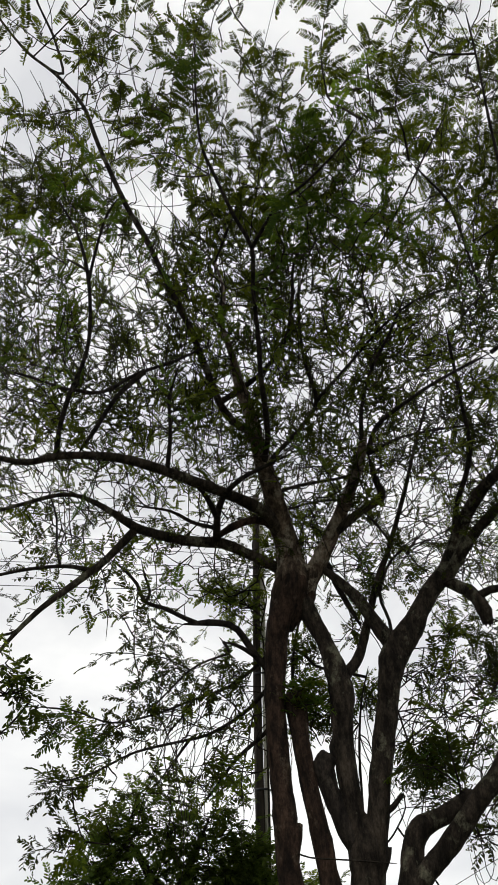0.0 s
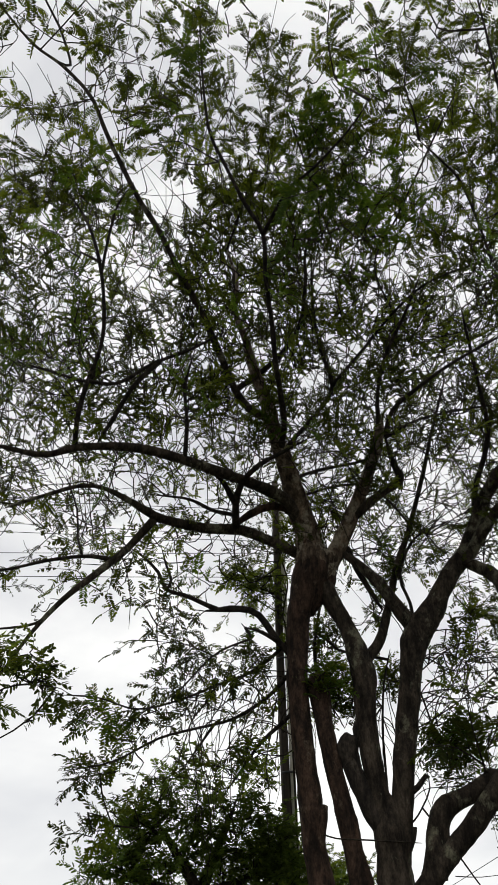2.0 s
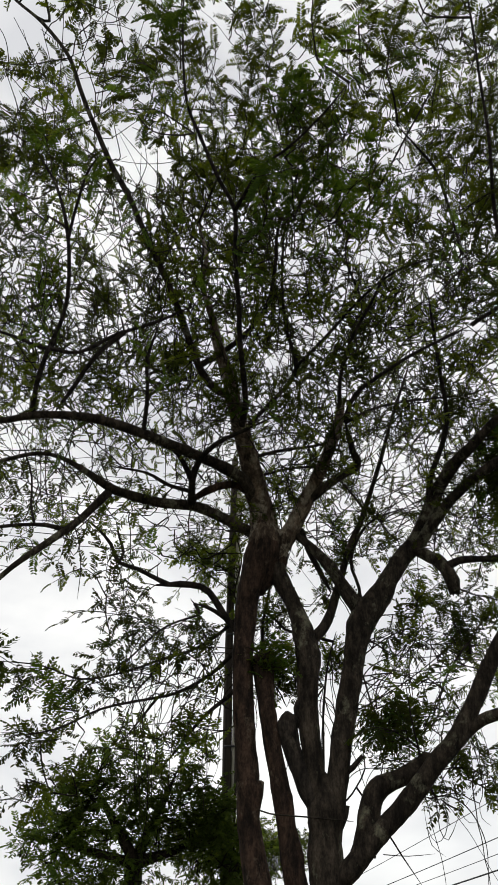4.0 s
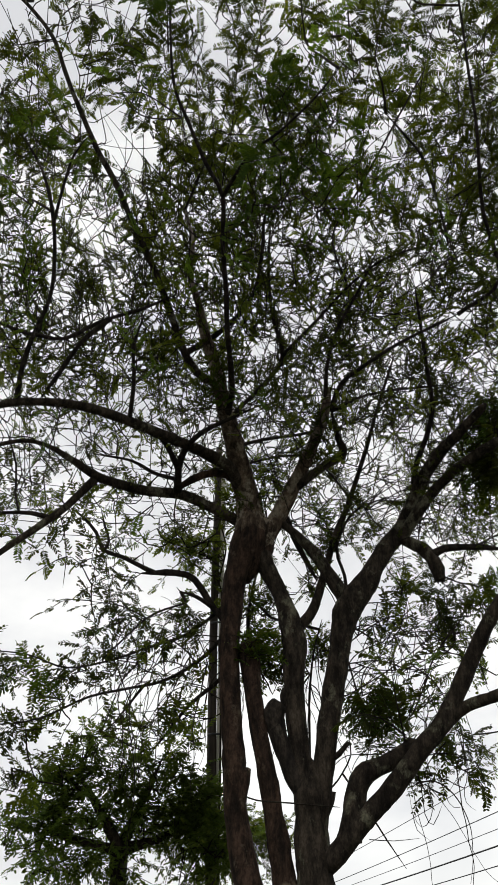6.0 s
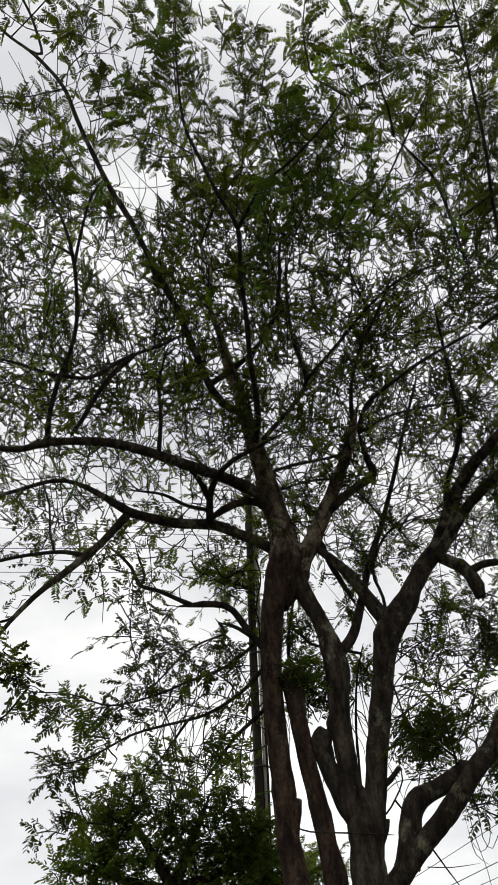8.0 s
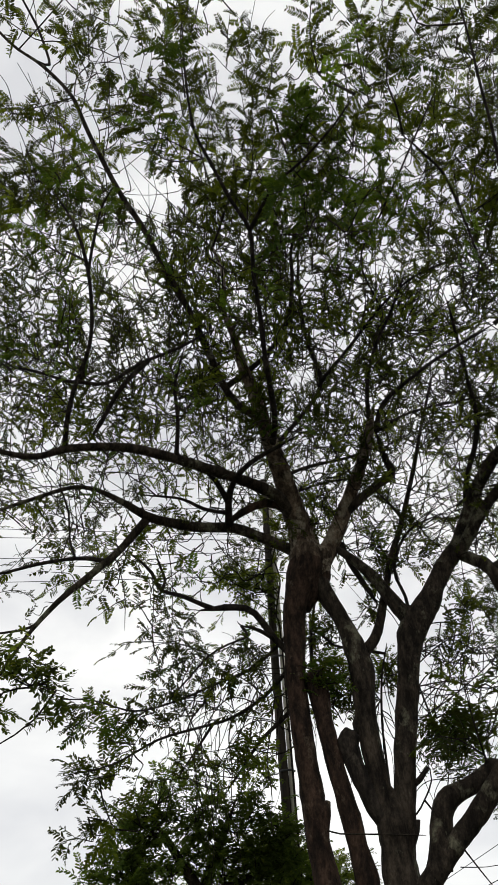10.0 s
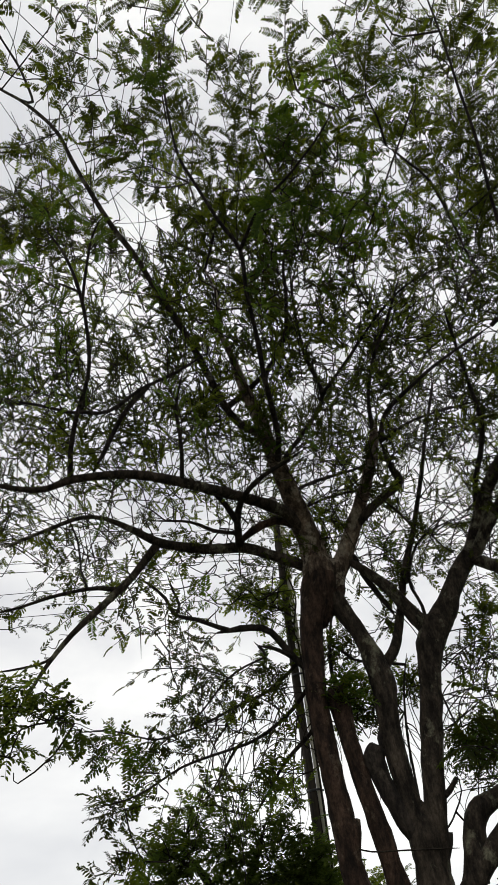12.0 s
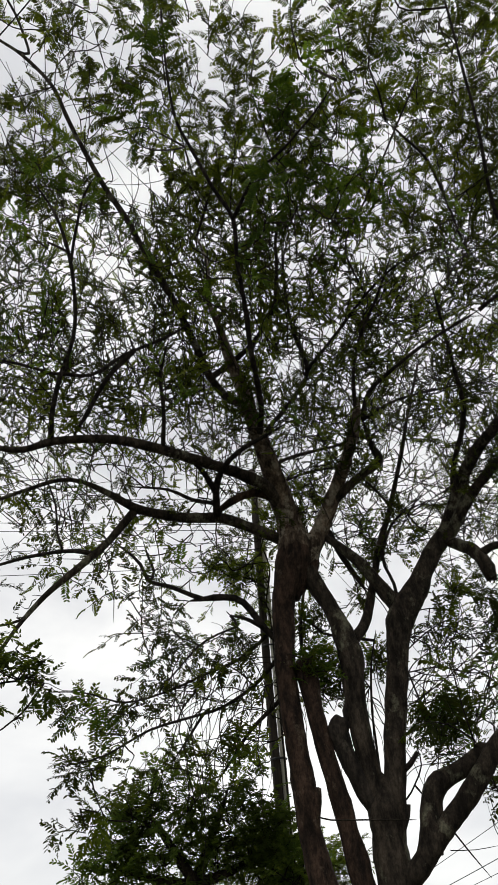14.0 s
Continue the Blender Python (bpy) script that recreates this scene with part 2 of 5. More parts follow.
    def spray(self, centre, reach, twigs, leaf=0.23, rise=0.25):
        """A bough from the nearest limb to the middle of a spray, and leafy twigs that fill it."""
        c = np.array(centre, float)
        a = self.nearest(c, 0.9)
        span = np.linalg.norm(c - a)
        if span > 0.3:
            mid = (a + c) / 2 + rng.normal(0, 0.16 * span, 3) + np.array([0, 0, 0.1 * span])
            out = (c - a) / span * reach * 0.5 + np.array([0, 0, 0.1])
            q = smooth_line([a, mid, c, c + out], 0.12)
            self.thin(q, min(0.006 + 0.004 * span, 0.012), 0.003, 5)
            hubs = q[len(q) // 3:]
        else:
            hubs = np.array([a, c])
        for _ in range(twigs):
            h = hubs[rng.integers(len(hubs))]
            d = rng.normal(0, 1, 3) * np.array([1, 1, 0.75])
            d = d / np.linalg.norm(d) * reach * rng.uniform(0.45, 1.0) ** 0.5
            d[2] += rise * reach
            self.sprig(h, 0.5 * h + 0.5 * c + d, leaf)

    def tangle(self, centre, reach, count, droop=0.0):
        """Bare wiry twigs that wander through a part of the crown."""
        c = np.array(centre, float)
        for _ in range(count):
            p = self.nearest(c + rng.normal(0, 0.5, 3) * reach, 0.3)
            way = c + rng.normal(0, 0.6, 3) * reach - p
            way /= np.linalg.norm(way) + 1e-9
            line, bend = [p], rng.normal(0, 0.5, 3)
            for k in range(int(rng.integers(8, 18))):
                bend = 0.45 * bend + rng.normal(0, 0.45, 3)
                way = way + 0.28 * bend + np.array([0, 0, -droop * 0.2])
                way /= np.linalg.norm(way)
                line.append(line[-1] + way * 0.085)
            q = smooth_line(line, 0.06)
            self.thin(q, rng.uniform(0.003, 0.007), 0.0018, 4)

    def shoot(self, pts, leaf=0.26, gap=0.06, r=0.009, kinds=(0, 7)):
        """A long slender shoot with leaves all along it."""
        start, on = np.array(pts[0]), np.array(pts[1]) - np.array(pts[0])
        wood = np.vstack(self.lines)
        gap_to = np.linalg.norm(start - wood, axis=1)
        if gap_to.min() > 0.05:
            foot = wood[(gap_to - 0.5 * (start - wood) @ on / np.linalg.norm(on)).argmin()]
            stalk = smooth_line([foot, 0.5 * (foot + start) + rng.normal(0, 0.04, 3), start, pts[1]], 0.12)
            self.thin(stalk[:len(stalk) - round(np.linalg.norm(on) / 0.12)], r * 1.5, r, 5)
        q = smooth_line(pts, 0.12)
        self.thin(q, r, 0.003, 5)
        run, turn = 0.0, rng.uniform(0, 6)
        for i in range(1, len(q)):
            seg = q[i] - q[i - 1]
            d = np.linalg.norm(seg)
            run += d
            while run > gap:
                run -= gap
                turn += math.pi + rng.normal(0, 0.45)
                along = seg / d
                flat = np.cross(along, (0.2, 1, 0.3))
                flat /= np.linalg.norm(flat)
                other = np.cross(along, flat)
                self.leaf(q[i] - seg * run / d, 0.6 * along + flat * math.cos(turn) + 0.5 * other * math.sin(turn), leaf * rng.uniform(0.65, 1.1), kinds)
        self.lines.append(q)
        self.radii.append(np.full(len(q), r))

    def frond(self, base, way, length, leaf, gap, kinds, lit=False):
        """A leafy shoot of the outer crown, joined to the nearest wood by a bent twig."""
        a = self.nearest(base, 0.25)
        span = np.linalg.norm(base - a)
        if span > 0.1:
            way = way + 0.7 * (base - a) / span
            way = way / np.linalg.norm(way)
        tip = base + way * length + np.array([0, 0, -0.12 * length])
        bend = base + way * length * 0.5 + rng.normal(0, 0.04, 3)
        pts = [base, bend, tip]
        if span > 0.1:
            k = max(2, round(span / 0.3))
            foot = [a + (base - a) * i / k + rng.normal(0, 0.045, 3) * span * math.sin(math.pi * i / k) for i in range(1, k)]
            pts = [a] + foot + pts
        q = smooth_line(pts, 0.07)
        self.thin(q, min(0.006 + 0.005 * span, 0.012), 0.003, 4)
        self.lines.append(q)
        self.radii.append(np.full(len(q), 0.2))
        q = q[np.linalg.norm(q - base, axis=1).argmin():]
        run, turn, plane = 0.0, 0.0, rng.uniform(0, math.pi)
        for i in range(1, len(q)):
            seg = q[i] - q[i - 1]
            d = np.linalg.norm(seg)
            along = seg / d
            flat = np.cross(along, (math.cos(plane), math.sin(plane), 0.2))
            flat /= np.linalg.norm(flat)
            other = np.cross(along, flat)
            run += d
            while run > gap:
                run -= gap
                turn += math.pi + rng.normal(0, 0.55)
                at = q[i] - seg * run / d
                if self.grows(at):
                    self.leaf(at, 0.55 * along + flat * math.cos(turn) + 0.6 * other * math.sin(turn) + (0, 0, 0.15), leaf * rng.uniform(0.7, 1.15), kinds, lit)
        if self.grows(tip):
            self.leaf(tip, along + rng.normal(0, 0.15, 3), leaf, kinds, lit)

    def cluster(self, centre, reach, count, way, leaf=0.19, lit=0.12, gap=0.034):
        """A few short leafy shoots side by side, all leaning one way."""
        c, w = np.array(centre, float), np.array(way, float)
        for _ in range(count):
            d = w + rng.normal(0, 0.38, 3)
            d /= np.linalg.norm(d)
            length = rng.uniform(0.15, 0.32)
            self.frond(c + rng.normal(0, 0.5, 3) * reach - d * length * 0.5, d, length, leaf, gap, (16, 23), rng.random() < lit)

    def clothe(self, first, last, thickest, per_metre, reach, leaf=0.21, bare=0.35, kinds=(8, 23)):
        """Fine side twigs along the slender limbs, some bare, most with a few leaves."""
        for line, rad in list(zip(self.lines, self.radii)):
            for i in range(1, len(line)):
                step = np.linalg.norm(line[i] - line[i - 1])
                if rad[i] > thickest or not first < line[i][2] < last:
                    continue
                for _ in range(rng.poisson(per_metre * step)):
                    d = rng.normal(0, 1, 3)
                    d[2] = abs(d[2]) * 0.8 - 0.25
                    d = d / np.linalg.norm(d) * reach * rng.uniform(0.4, 1.1) + (line[i] - line[i - 1]) / step * reach * 0.4
                    if rng.random() < bare:
                        u = np.linspace(0, 1, 6)[:, None]
                        self.thin(line[i] + d * u + np.sin(u * 5 + rng.uniform(0, 6)) * rng.normal(0, 0.03, 3), 0.006, 0.002, 4)
                    else:
                        self.sprig(line[i], line[i] + d, leaf, bare=0.35, kinds=kinds)

    def finish(self, twig_mat, leaf_mat, shapes, near=0, twig_label="", leaf_label=""):
        tw = part("twigwork", mesh_of("twigwork", np.vstack(self.tv), self.tf, twig_mat), self.thing, twig_label)
        tagged(tw, kind="stuff")
        order = sorted(self.leaves, key=lambda e: e[2][1])
        single, rest = order[:near], order[near:]
        singles = [mesh_of("leaf", v, f, leaf_mat, False) for v, f in shapes] if near else []
        for kind, m, at in single:
            ob = new("leaf", singles[kind])
            ob.parent = min(self.limbs, key=lambda e: np.linalg.norm(e[1] - at, axis=1).min())[0]
            ob.matrix_basis = Matrix([[*m[i], at[i]] for i in range(3)] + [[0, 0, 0, 1]])
        self.mass(rest, leaf_mat, shapes, "foliage", leaf_label)
        if self.lit:
            self.mass(self.lit, LEAF_LIT, shapes, "young_foliage", "leaves in a brighter green that stands for light on them")

    def mass(self, leaves, leaf_mat, shapes, name, label):
        """All of the given leaves as one mesh."""
        vs, fs, base = [], [], 0
        for kind, m, at in leaves:
            v, f = shapes[kind]
            vs.append(v @ m.T + at)
            fs.append(f + base)
            base += len(v)
        v, f = np.vstack(vs), np.vstack(fs)
        me = bpy.data.meshes.new(name)
        me.vertices.add(len(v))
        me.vertices.foreach_set("co", v.astype(np.float32).ravel())
        me.loops.add(f.size)
        me.loops.foreach_set("vertex_index", f.astype(np.int32).ravel())
        me.polygons.add(len(f))
        me.polygons.foreach_set("loop_start", np.arange(0, f.size, 4, dtype=np.int32))
        me.update(calc_edges=True)
        me.materials.append(leaf_mat)
        tagged(part(name, me, self.thing, label), kind="stuff")


def pinnate(pairs, leaflet, width, arch, swing=0.0, slant=0.5, fold=0.25, loss=0.1, wild=0.32, hang=0.45, plain=False):
    """A feather leaf of length 1 along x: an arched midrib and paired leaflets, each folded on its rib or, if plain, one blade."""
    def spine(s):
        return np.array([s - 0.12 * arch * s * s, swing * s * s, arch * (0.55 * s - 0.95 * s * s)])
    v, f = [], []
    k = 3 if plain else 4
    for i in range(k + 1):
        p, w = spine(i / k), 0.012 * (1 - 0.6 * i / k)
        v += [p + (0, w, 0), p + (0, 0, -w), p + (0, -w, 0)]
    for i in range(k):
        for j in range(1 if plain else 3):
            f.append((3 * i + j, 3 * i + (j + 1) % 3, 3 * i + 3 + (j + 1) % 3, 3 * i + 3 + j))
    for i in range(pairs):
        s = 0.1 + 0.9 * (i + 0.5) / pairs
        grow = leaflet * (0.62 + 0.5 * math.sin(math.pi * min(1, 0.18 + 0.78 * s))) * rng.uniform(0.78, 1.12)
        for side in (1, -1):
            if rng.random() < loss:
                continue
            b = spine(s + rng.normal(0, 0.012))
            tilt = rng.normal(0, wild)
            d = np.array([slant * (1 + wild * rng.uniform(-1.5, 1.5)), side, -hang + tilt])
            d /= np.linalg.norm(d)
            across = np.cross(d, (0, 0, 1.0))
            across /= np.linalg.norm(across)
            lift = np.array([0, 0, fold * width])
            n0 = len(v)
            if plain:
                v += [b - across * width * 0.3, b + d * grow * 0.55 + across * width * 0.55, b + d * grow, b + d * grow * 0.55 - across * width * 0.55]
                f += [(n0, n0 + 1, n0 + 2, n0 + 3)]
            else:
                v += [b, b + d * grow * 0.3 + across * width * 0.5 + lift, b + d * grow * 0.78 + across * width * 0.42 + lift * 0.6, b + d * grow,
                      b + d * grow * 0.78 - across * width * 0.42 + lift * 0.6, b + d * grow * 0.3 - across * width * 0.5 + lift]
                f += [(n0, n0 + 1, n0 + 2, n0 + 3), (n0, n0 + 3, n0 + 4, n0 + 5)]
    return np.array(v), np.array(f)


FEATHER = [pinnate(int(rng.integers(12, 15)), rng.uniform(0.18, 0.22), rng.uniform(0.056, 0.066), rng.uniform(0.5, 1.1), rng.normal(0, 0.14), 0.3, loss=0.03, wild=0.12, hang=0.8) for _ in range(8)]
FEATHER += [pinnate(int(rng.integers(8, 11)), rng.uniform(0.15, 0.19), rng.uniform(0.125, 0.145), rng.uniform(0.1, 0.75), rng.normal(0, 0.16), 0.45, loss=0.0, wild=0.14, hang=0.8, plain=True) for _ in range(8)]
FEATHER += [pinnate(int(rng.integers(8, 11)), rng.uniform(0.22, 0.27), rng.uniform(0.075, 0.09), rng.uniform(0.1, 0.5), rng.normal(0, 0.14), 0.65, loss=0.12, wild=0.3, hang=0.45) for _ in range(8)]
BROAD = [pinnate(int(rng.integers(6, 9)), rng.uniform(0.26, 0.33), rng.uniform(0.095, 0.115), rng.uniform(0.3, 1.0), rng.normal(0, 0.12), 0.7) for _ in range(16)]
MEDIUM = [pinnate(int(rng.integers(8, 11)), rng.uniform(0.22, 0.27), rng.uniform(0.08, 0.1), rng.uniform(0.3, 0.9), rng.normal(0, 0.12), 0.6) for _ in range(16)]

# ---- ground ----
bm = bmesh.new()
rings, around = [0.0, 3, 6, 10, 16, 26, 45, 90, 200, 500, 1500, 4000], 48
prev = None
for ri, rad in enumerate(rings):
    row = []
    for k in range(1 if rad == 0 else around):
        a = 2 * math.pi * k / around
        x, y = rad * math.cos(a), rad * math.sin(a)
        h = 0.12 * noise.noise(Vector((x * 0.12, y * 0.12, 3.0))) if 0 < rad < 100 else 0.0
        row.append(bm.verts.new((x, y, h)))
    if prev:
        for k in range(around):
            k2 = (k + 1) % around
            if len(prev) == 1:
                bm.faces.new((prev[0], row[k], row[k2]))
            else:
                bm.faces.new((prev[k], row[k], row[k2], prev[k2]))
    prev = row
ground_mesh = bpy.data.meshes.new("ground")
bm.to_mesh(ground_mesh)
bm.free()
ground_mesh.materials.append(SOIL)
tagged(new("ground", ground_mesh), "grassy brown soil under the trees", "ground", kind="structure")

# ---- the large feather-leaved tree with several stems ----
tree = tagged(new("tree"), "tall many-stemmed tree with dark bark and feathery leaves", "tree")
tree.location = (0.90, 7.00, 0)
g = Growth(tree)
g.limb("trunk", [(0.00, 0.00, -0.20, 0.900), (0.02, 0.00, 0.25, 0.620), (0.08, 0.00, 1.20, 0.460), (-0.01, 0.00, 2.51, 0.278), (0.01, 0.00, 2.87, 0.263), (0.02, 0.00, 3.13, 0.069)], label="thick dark trunk base")
g.limb("stem", [(-0.18, 0.00, 0.30, 0.420), (-0.40, 0.00, 1.60, 0.280), (-0.62, 0.00, 2.60, 0.198), (-0.64, 0.00, 2.96, 0.201), (-0.67, 0.00, 3.54, 0.190), (-0.69, 0.00, 4.19, 0.196), (-0.66, 0.00, 4.69, 0.214), (-0.57, 0.00, 4.98, 0.296), (-0.48, 0.00, 5.23, 0.386), (-0.50, -0.00, 5.48, 0.266), (-0.55, -0.07, 5.74, 0.183), (-0.61, -0.25, 5.97, 0.086)], BARK_RED, label="upright stem with reddish brown bark")
g.limb("stem", [(-0.01, 0.00, 2.40, 0.162), (-0.04, 0.00, 2.71, 0.192), (-0.06, 0.00, 3.04, 0.185), (-0.10, 0.00, 3.44, 0.183), (-0.10, 0.00, 3.87, 0.195), (-0.09, 0.00, 4.21, 0.230), (-0.18, 0.00, 4.56, 0.163), (-0.32, 0.00, 4.91, 0.173), (-0.45, 0.00, 5.19, 0.208), (-0.55, 0.00, 5.41, 0.106)], label="stem with lichen-grey bark")
g.limb("stem", [(-0.02, 0.00, 2.32, 0.155), (0.06, 0.00, 2.71, 0.193), (0.13, 0.00, 3.12, 0.185), (0.22, 0.00, 3.53, 0.193), (0.30, 0.00, 3.93, 0.197), (0.37, 0.00, 4.25, 0.211), (0.47, 0.00, 4.52, 0.282), (0.63, 0.00, 4.75, 0.240), (0.75, 0.00, 4.94, 0.191), (0.89, 0.00, 5.15, 0.182), (1.07, 0.00, 5.38, 0.168), (1.28, -0.12, 5.81, 0.140), (1.46, -0.40, 6.04, 0.128), (1.64, -0.61, 6.18, 0.106), (1.88, -0.85, 6.38, 0.073)], label="stem with lichen-grey bark")
g.limb("stem", [(-0.05, 0.05, 1.20, 0.300), (-0.30, 0.00, 2.60, 0.173), (-0.36, 0.00, 2.96, 0.162), (-0.43, 0.00, 3.35, 0.155), (-0.48, 0.00, 3.73, 0.161), (-0.50, 0.00, 3.97, 0.197), (-0.52, 0.00, 4.09, 0.209), (-0.48, 0.00, 4.18, 0.115)], BARK_RED, label="lopped dark stem")
g.limb("stub", [(-0.01, 0.00, 2.79, 0.178), (-0.13, 0.00, 3.00, 0.168), (-0.22, 0.00, 3.22, 0.158), (-0.28, 0.00, 3.41, 0.170), (-0.30, 0.00, 3.50, 0.186), (-0.24, 0.00, 3.59, 0.171)], BARK_DARK, label="charred cut stub")
g.limb("limb", [(0.06, 0.00, 0.90, 0.360), (0.10, 0.00, 1.50, 0.330), (0.05, 0.00, 2.17, 0.178), (0.19, -0.10, 2.38, 0.172), (0.39, -0.15, 2.60, 0.168), (0.67, -0.20, 2.87, 0.164), (0.92, -0.30, 3.15, 0.159), (1.11, -0.35, 3.35, 0.161), (1.28, -0.40, 3.63, 0.141), (1.46, -0.50, 3.95, 0.135), (1.62, -0.60, 4.21, 0.125), (1.90, -0.70, 4.55, 0.115), (2.24, -0.80, 4.99, 0.093), (2.62, -0.90, 5.53, 0.070)], label="heavy leaning limb")
g.limb("limb", [(1.04, -0.30, 3.28, 0.130), (1.33, -0.40, 3.47, 0.100), (1.56, -0.60, 3.52, 0.091), (1.80, -0.80, 3.63, 0.074)])
g.limb("limb", [(0.29, -0.10, 2.49, 0.206), (0.35, -0.10, 2.73, 0.187), (0.38, -0.10, 2.87, 0.177), (0.44, -0.10, 2.97, 0.173), (0.57, -0.10, 3.04, 0.153), (0.73, -0.10, 3.12, 0.143), (0.96, -0.10, 3.25, 0.118)], label="dark elbowed side limb", rough=0.16)
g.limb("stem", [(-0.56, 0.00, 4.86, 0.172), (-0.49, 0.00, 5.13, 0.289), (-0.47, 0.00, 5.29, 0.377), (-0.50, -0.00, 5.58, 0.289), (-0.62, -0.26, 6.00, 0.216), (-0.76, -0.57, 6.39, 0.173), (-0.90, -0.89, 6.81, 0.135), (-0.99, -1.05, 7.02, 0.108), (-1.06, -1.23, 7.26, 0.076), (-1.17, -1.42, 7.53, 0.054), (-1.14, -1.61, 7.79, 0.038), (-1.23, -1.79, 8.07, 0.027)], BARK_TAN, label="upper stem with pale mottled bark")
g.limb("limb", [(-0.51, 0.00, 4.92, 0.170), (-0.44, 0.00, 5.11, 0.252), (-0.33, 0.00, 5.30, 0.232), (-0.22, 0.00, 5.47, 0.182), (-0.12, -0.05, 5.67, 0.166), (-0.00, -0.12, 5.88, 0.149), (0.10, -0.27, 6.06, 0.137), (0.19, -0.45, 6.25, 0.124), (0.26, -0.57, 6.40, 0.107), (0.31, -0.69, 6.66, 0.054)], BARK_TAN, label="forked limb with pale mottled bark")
g.limb("burl", [(-0.58, 0.02, 4.78, 0.169), (-0.52, 0.02, 4.98, 0.274), (-0.45, 0.02, 5.15, 0.334), (-0.39, 0.02, 5.29, 0.302), (-0.35, 0.02, 5.44, 0.199)], BARK_RED, label="dark swollen burl where the stems part", rough=0.2)
g.limb("branch", [(-0.04, -0.09, 5.79, 0.117), (0.26, -0.21, 5.98, 0.088), (0.47, -0.28, 6.11, 0.098), (0.41, -0.39, 6.25, 0.059), (0.34, -0.55, 6.46, 0.059)])
g.limb("limb", [(-0.54, -0.03, 5.69, 0.117), (-0.70, -0.31, 5.86, 0.124), (-0.97, -0.51, 5.92, 0.118), (-1.35, -0.81, 5.92, 0.105), (-1.78, -1.00, 5.99, 0.099), (-2.19, -1.14, 6.02, 0.085), (-2.66, -1.21, 6.00, 0.075), (-3.01, -1.23, 5.91, 0.061), (-3.41, -1.34, 5.96, 0.043)], label="long level limb")
g.limb("limb", [(-0.61, 0.00, 5.42, 0.114), (-0.89, -0.10, 5.53, 0.105), (-1.18, -0.20, 5.62, 0.109), (-1.60, -0.26, 5.63, 0.099), (-1.99, -0.41, 5.67, 0.089), (-2.27, -0.61, 5.76, 0.065), (-2.53, -0.67, 5.88, 0.046), (-2.75, -0.77, 5.85, 0.041), (-3.13, -0.68, 5.81, 0.037), (-3.49, -0.68, 5.69, 0.027)], label="crooked side limb")
g.limb("branch", [(-0.57, -0.07, 5.74, 0.087), (-0.74, -0.23, 5.85, 0.082), (-0.97, -0.33, 5.79, 0.081), (-1.20, -0.29, 5.68, 0.085), (-1.25, -0.22, 5.59, 0.076)], BARK_RED)
g.limb("branch", [(-1.24, -0.27, 5.63, 0.071), (-1.23, -0.47, 5.77, 0.070), (-1.16, -0.64, 5.89, 0.060), (-0.99, -0.85, 5.95, 0.050), (-0.74, -0.93, 6.05, 0.037), (-0.47, -1.11, 6.08, 0.022)], BARK_DARK)
g.limb("branch", [(-1.22, -0.50, 5.82, 0.056), (-1.36, -0.67, 5.93, 0.046), (-1.52, -0.81, 6.02, 0.037), (-1.70, -0.92, 6.07, 0.027)], BARK_DARK)
g.limb("branch", [(-1.24, -0.34, 5.72, 0.042), (-1.50, -0.18, 5.89, 0.039), (-1.75, -0.14, 6.06, 0.030), (-2.19, -0.06, 6.19, 0.020)], BARK_DARK)
g.limb("limb", [(-2.04, -0.41, 5.67, 0.084), (-2.29, -0.40, 5.35, 0.073), (-2.54, -0.50, 5.04, 0.066), (-2.81, -0.60, 4.72, 0.051), (-3.02, -0.70, 4.36, 0.036), (-3.20, -0.80, 3.93, 0.027)], label="drooping side limb")
g.limb("branch", [(-0.67, 0.15, 4.35, 0.067), (-0.85, 0.15, 4.55, 0.068), (-1.04, 0.10, 4.82, 0.069), (-1.23, 0.05, 4.87, 0.069), (-1.56, 0.00, 4.84, 0.059)], BARK_DARK)
g.limb("branch", [(-1.48, 0.00, 4.85, 0.046), (-1.76, 0.00, 5.01, 0.042), (-1.95, 0.00, 5.08, 0.037), (-2.05, 0.00, 5.28, 0.033), (-2.22, -0.00, 5.47, 0.024), (-2.41, -0.00, 5.61, 0.019)], BARK_DARK)
g.limb("branch", [(-1.95, 0.00, 5.08, 0.028), (-1.91, 0.00, 5.19, 0.028), (-1.97, 0.00, 5.36, 0.024), (-2.03, 0.00, 5.57, 0.019)], BARK_DARK)
g.limb("branch", [(-0.88, 0.10, 4.54, 0.039), (-0.98, 0.05, 4.60, 0.039), (-1.09, 0.00, 4.63, 0.033), (-1.17, 0.00, 4.65, 0.028), (-1.21, 0.00, 4.70, 0.017)], BARK_DARK)
g.limb("branch", [(-1.17, 0.00, 4.65, 0.025), (-1.12, 0.00, 4.56, 0.025), (-1.16, 0.00, 4.52, 0.022), (-1.31, 0.00, 4.47, 0.020), (-1.49, 0.00, 4.37, 0.019), (-1.69, 0.00, 4.16, 0.016), (-1.90, -0.05, 3.91, 0.014)], BARK_DARK)
g.limb("branch", [(-0.78, 0.20, 4.24, 0.040), (-0.99, 0.20, 4.03, 0.035), (-1.30, 0.20, 3.85, 0.030), (-1.65, 0.10, 3.74, 0.025), (-1.97, 0.10, 3.66, 0.021), (-2.35, 0.00, 3.45, 0.016), (-2.78, 0.00, 3.38, 0.012)], BARK_DARK)
g.limb("branch", [(-0.79, 0.20, 3.85, 0.039), (-1.05, 0.20, 3.63, 0.034), (-1.22, 0.20, 3.41, 0.025), (-1.39, 0.20, 3.19, 0.020)], BARK_DARK)
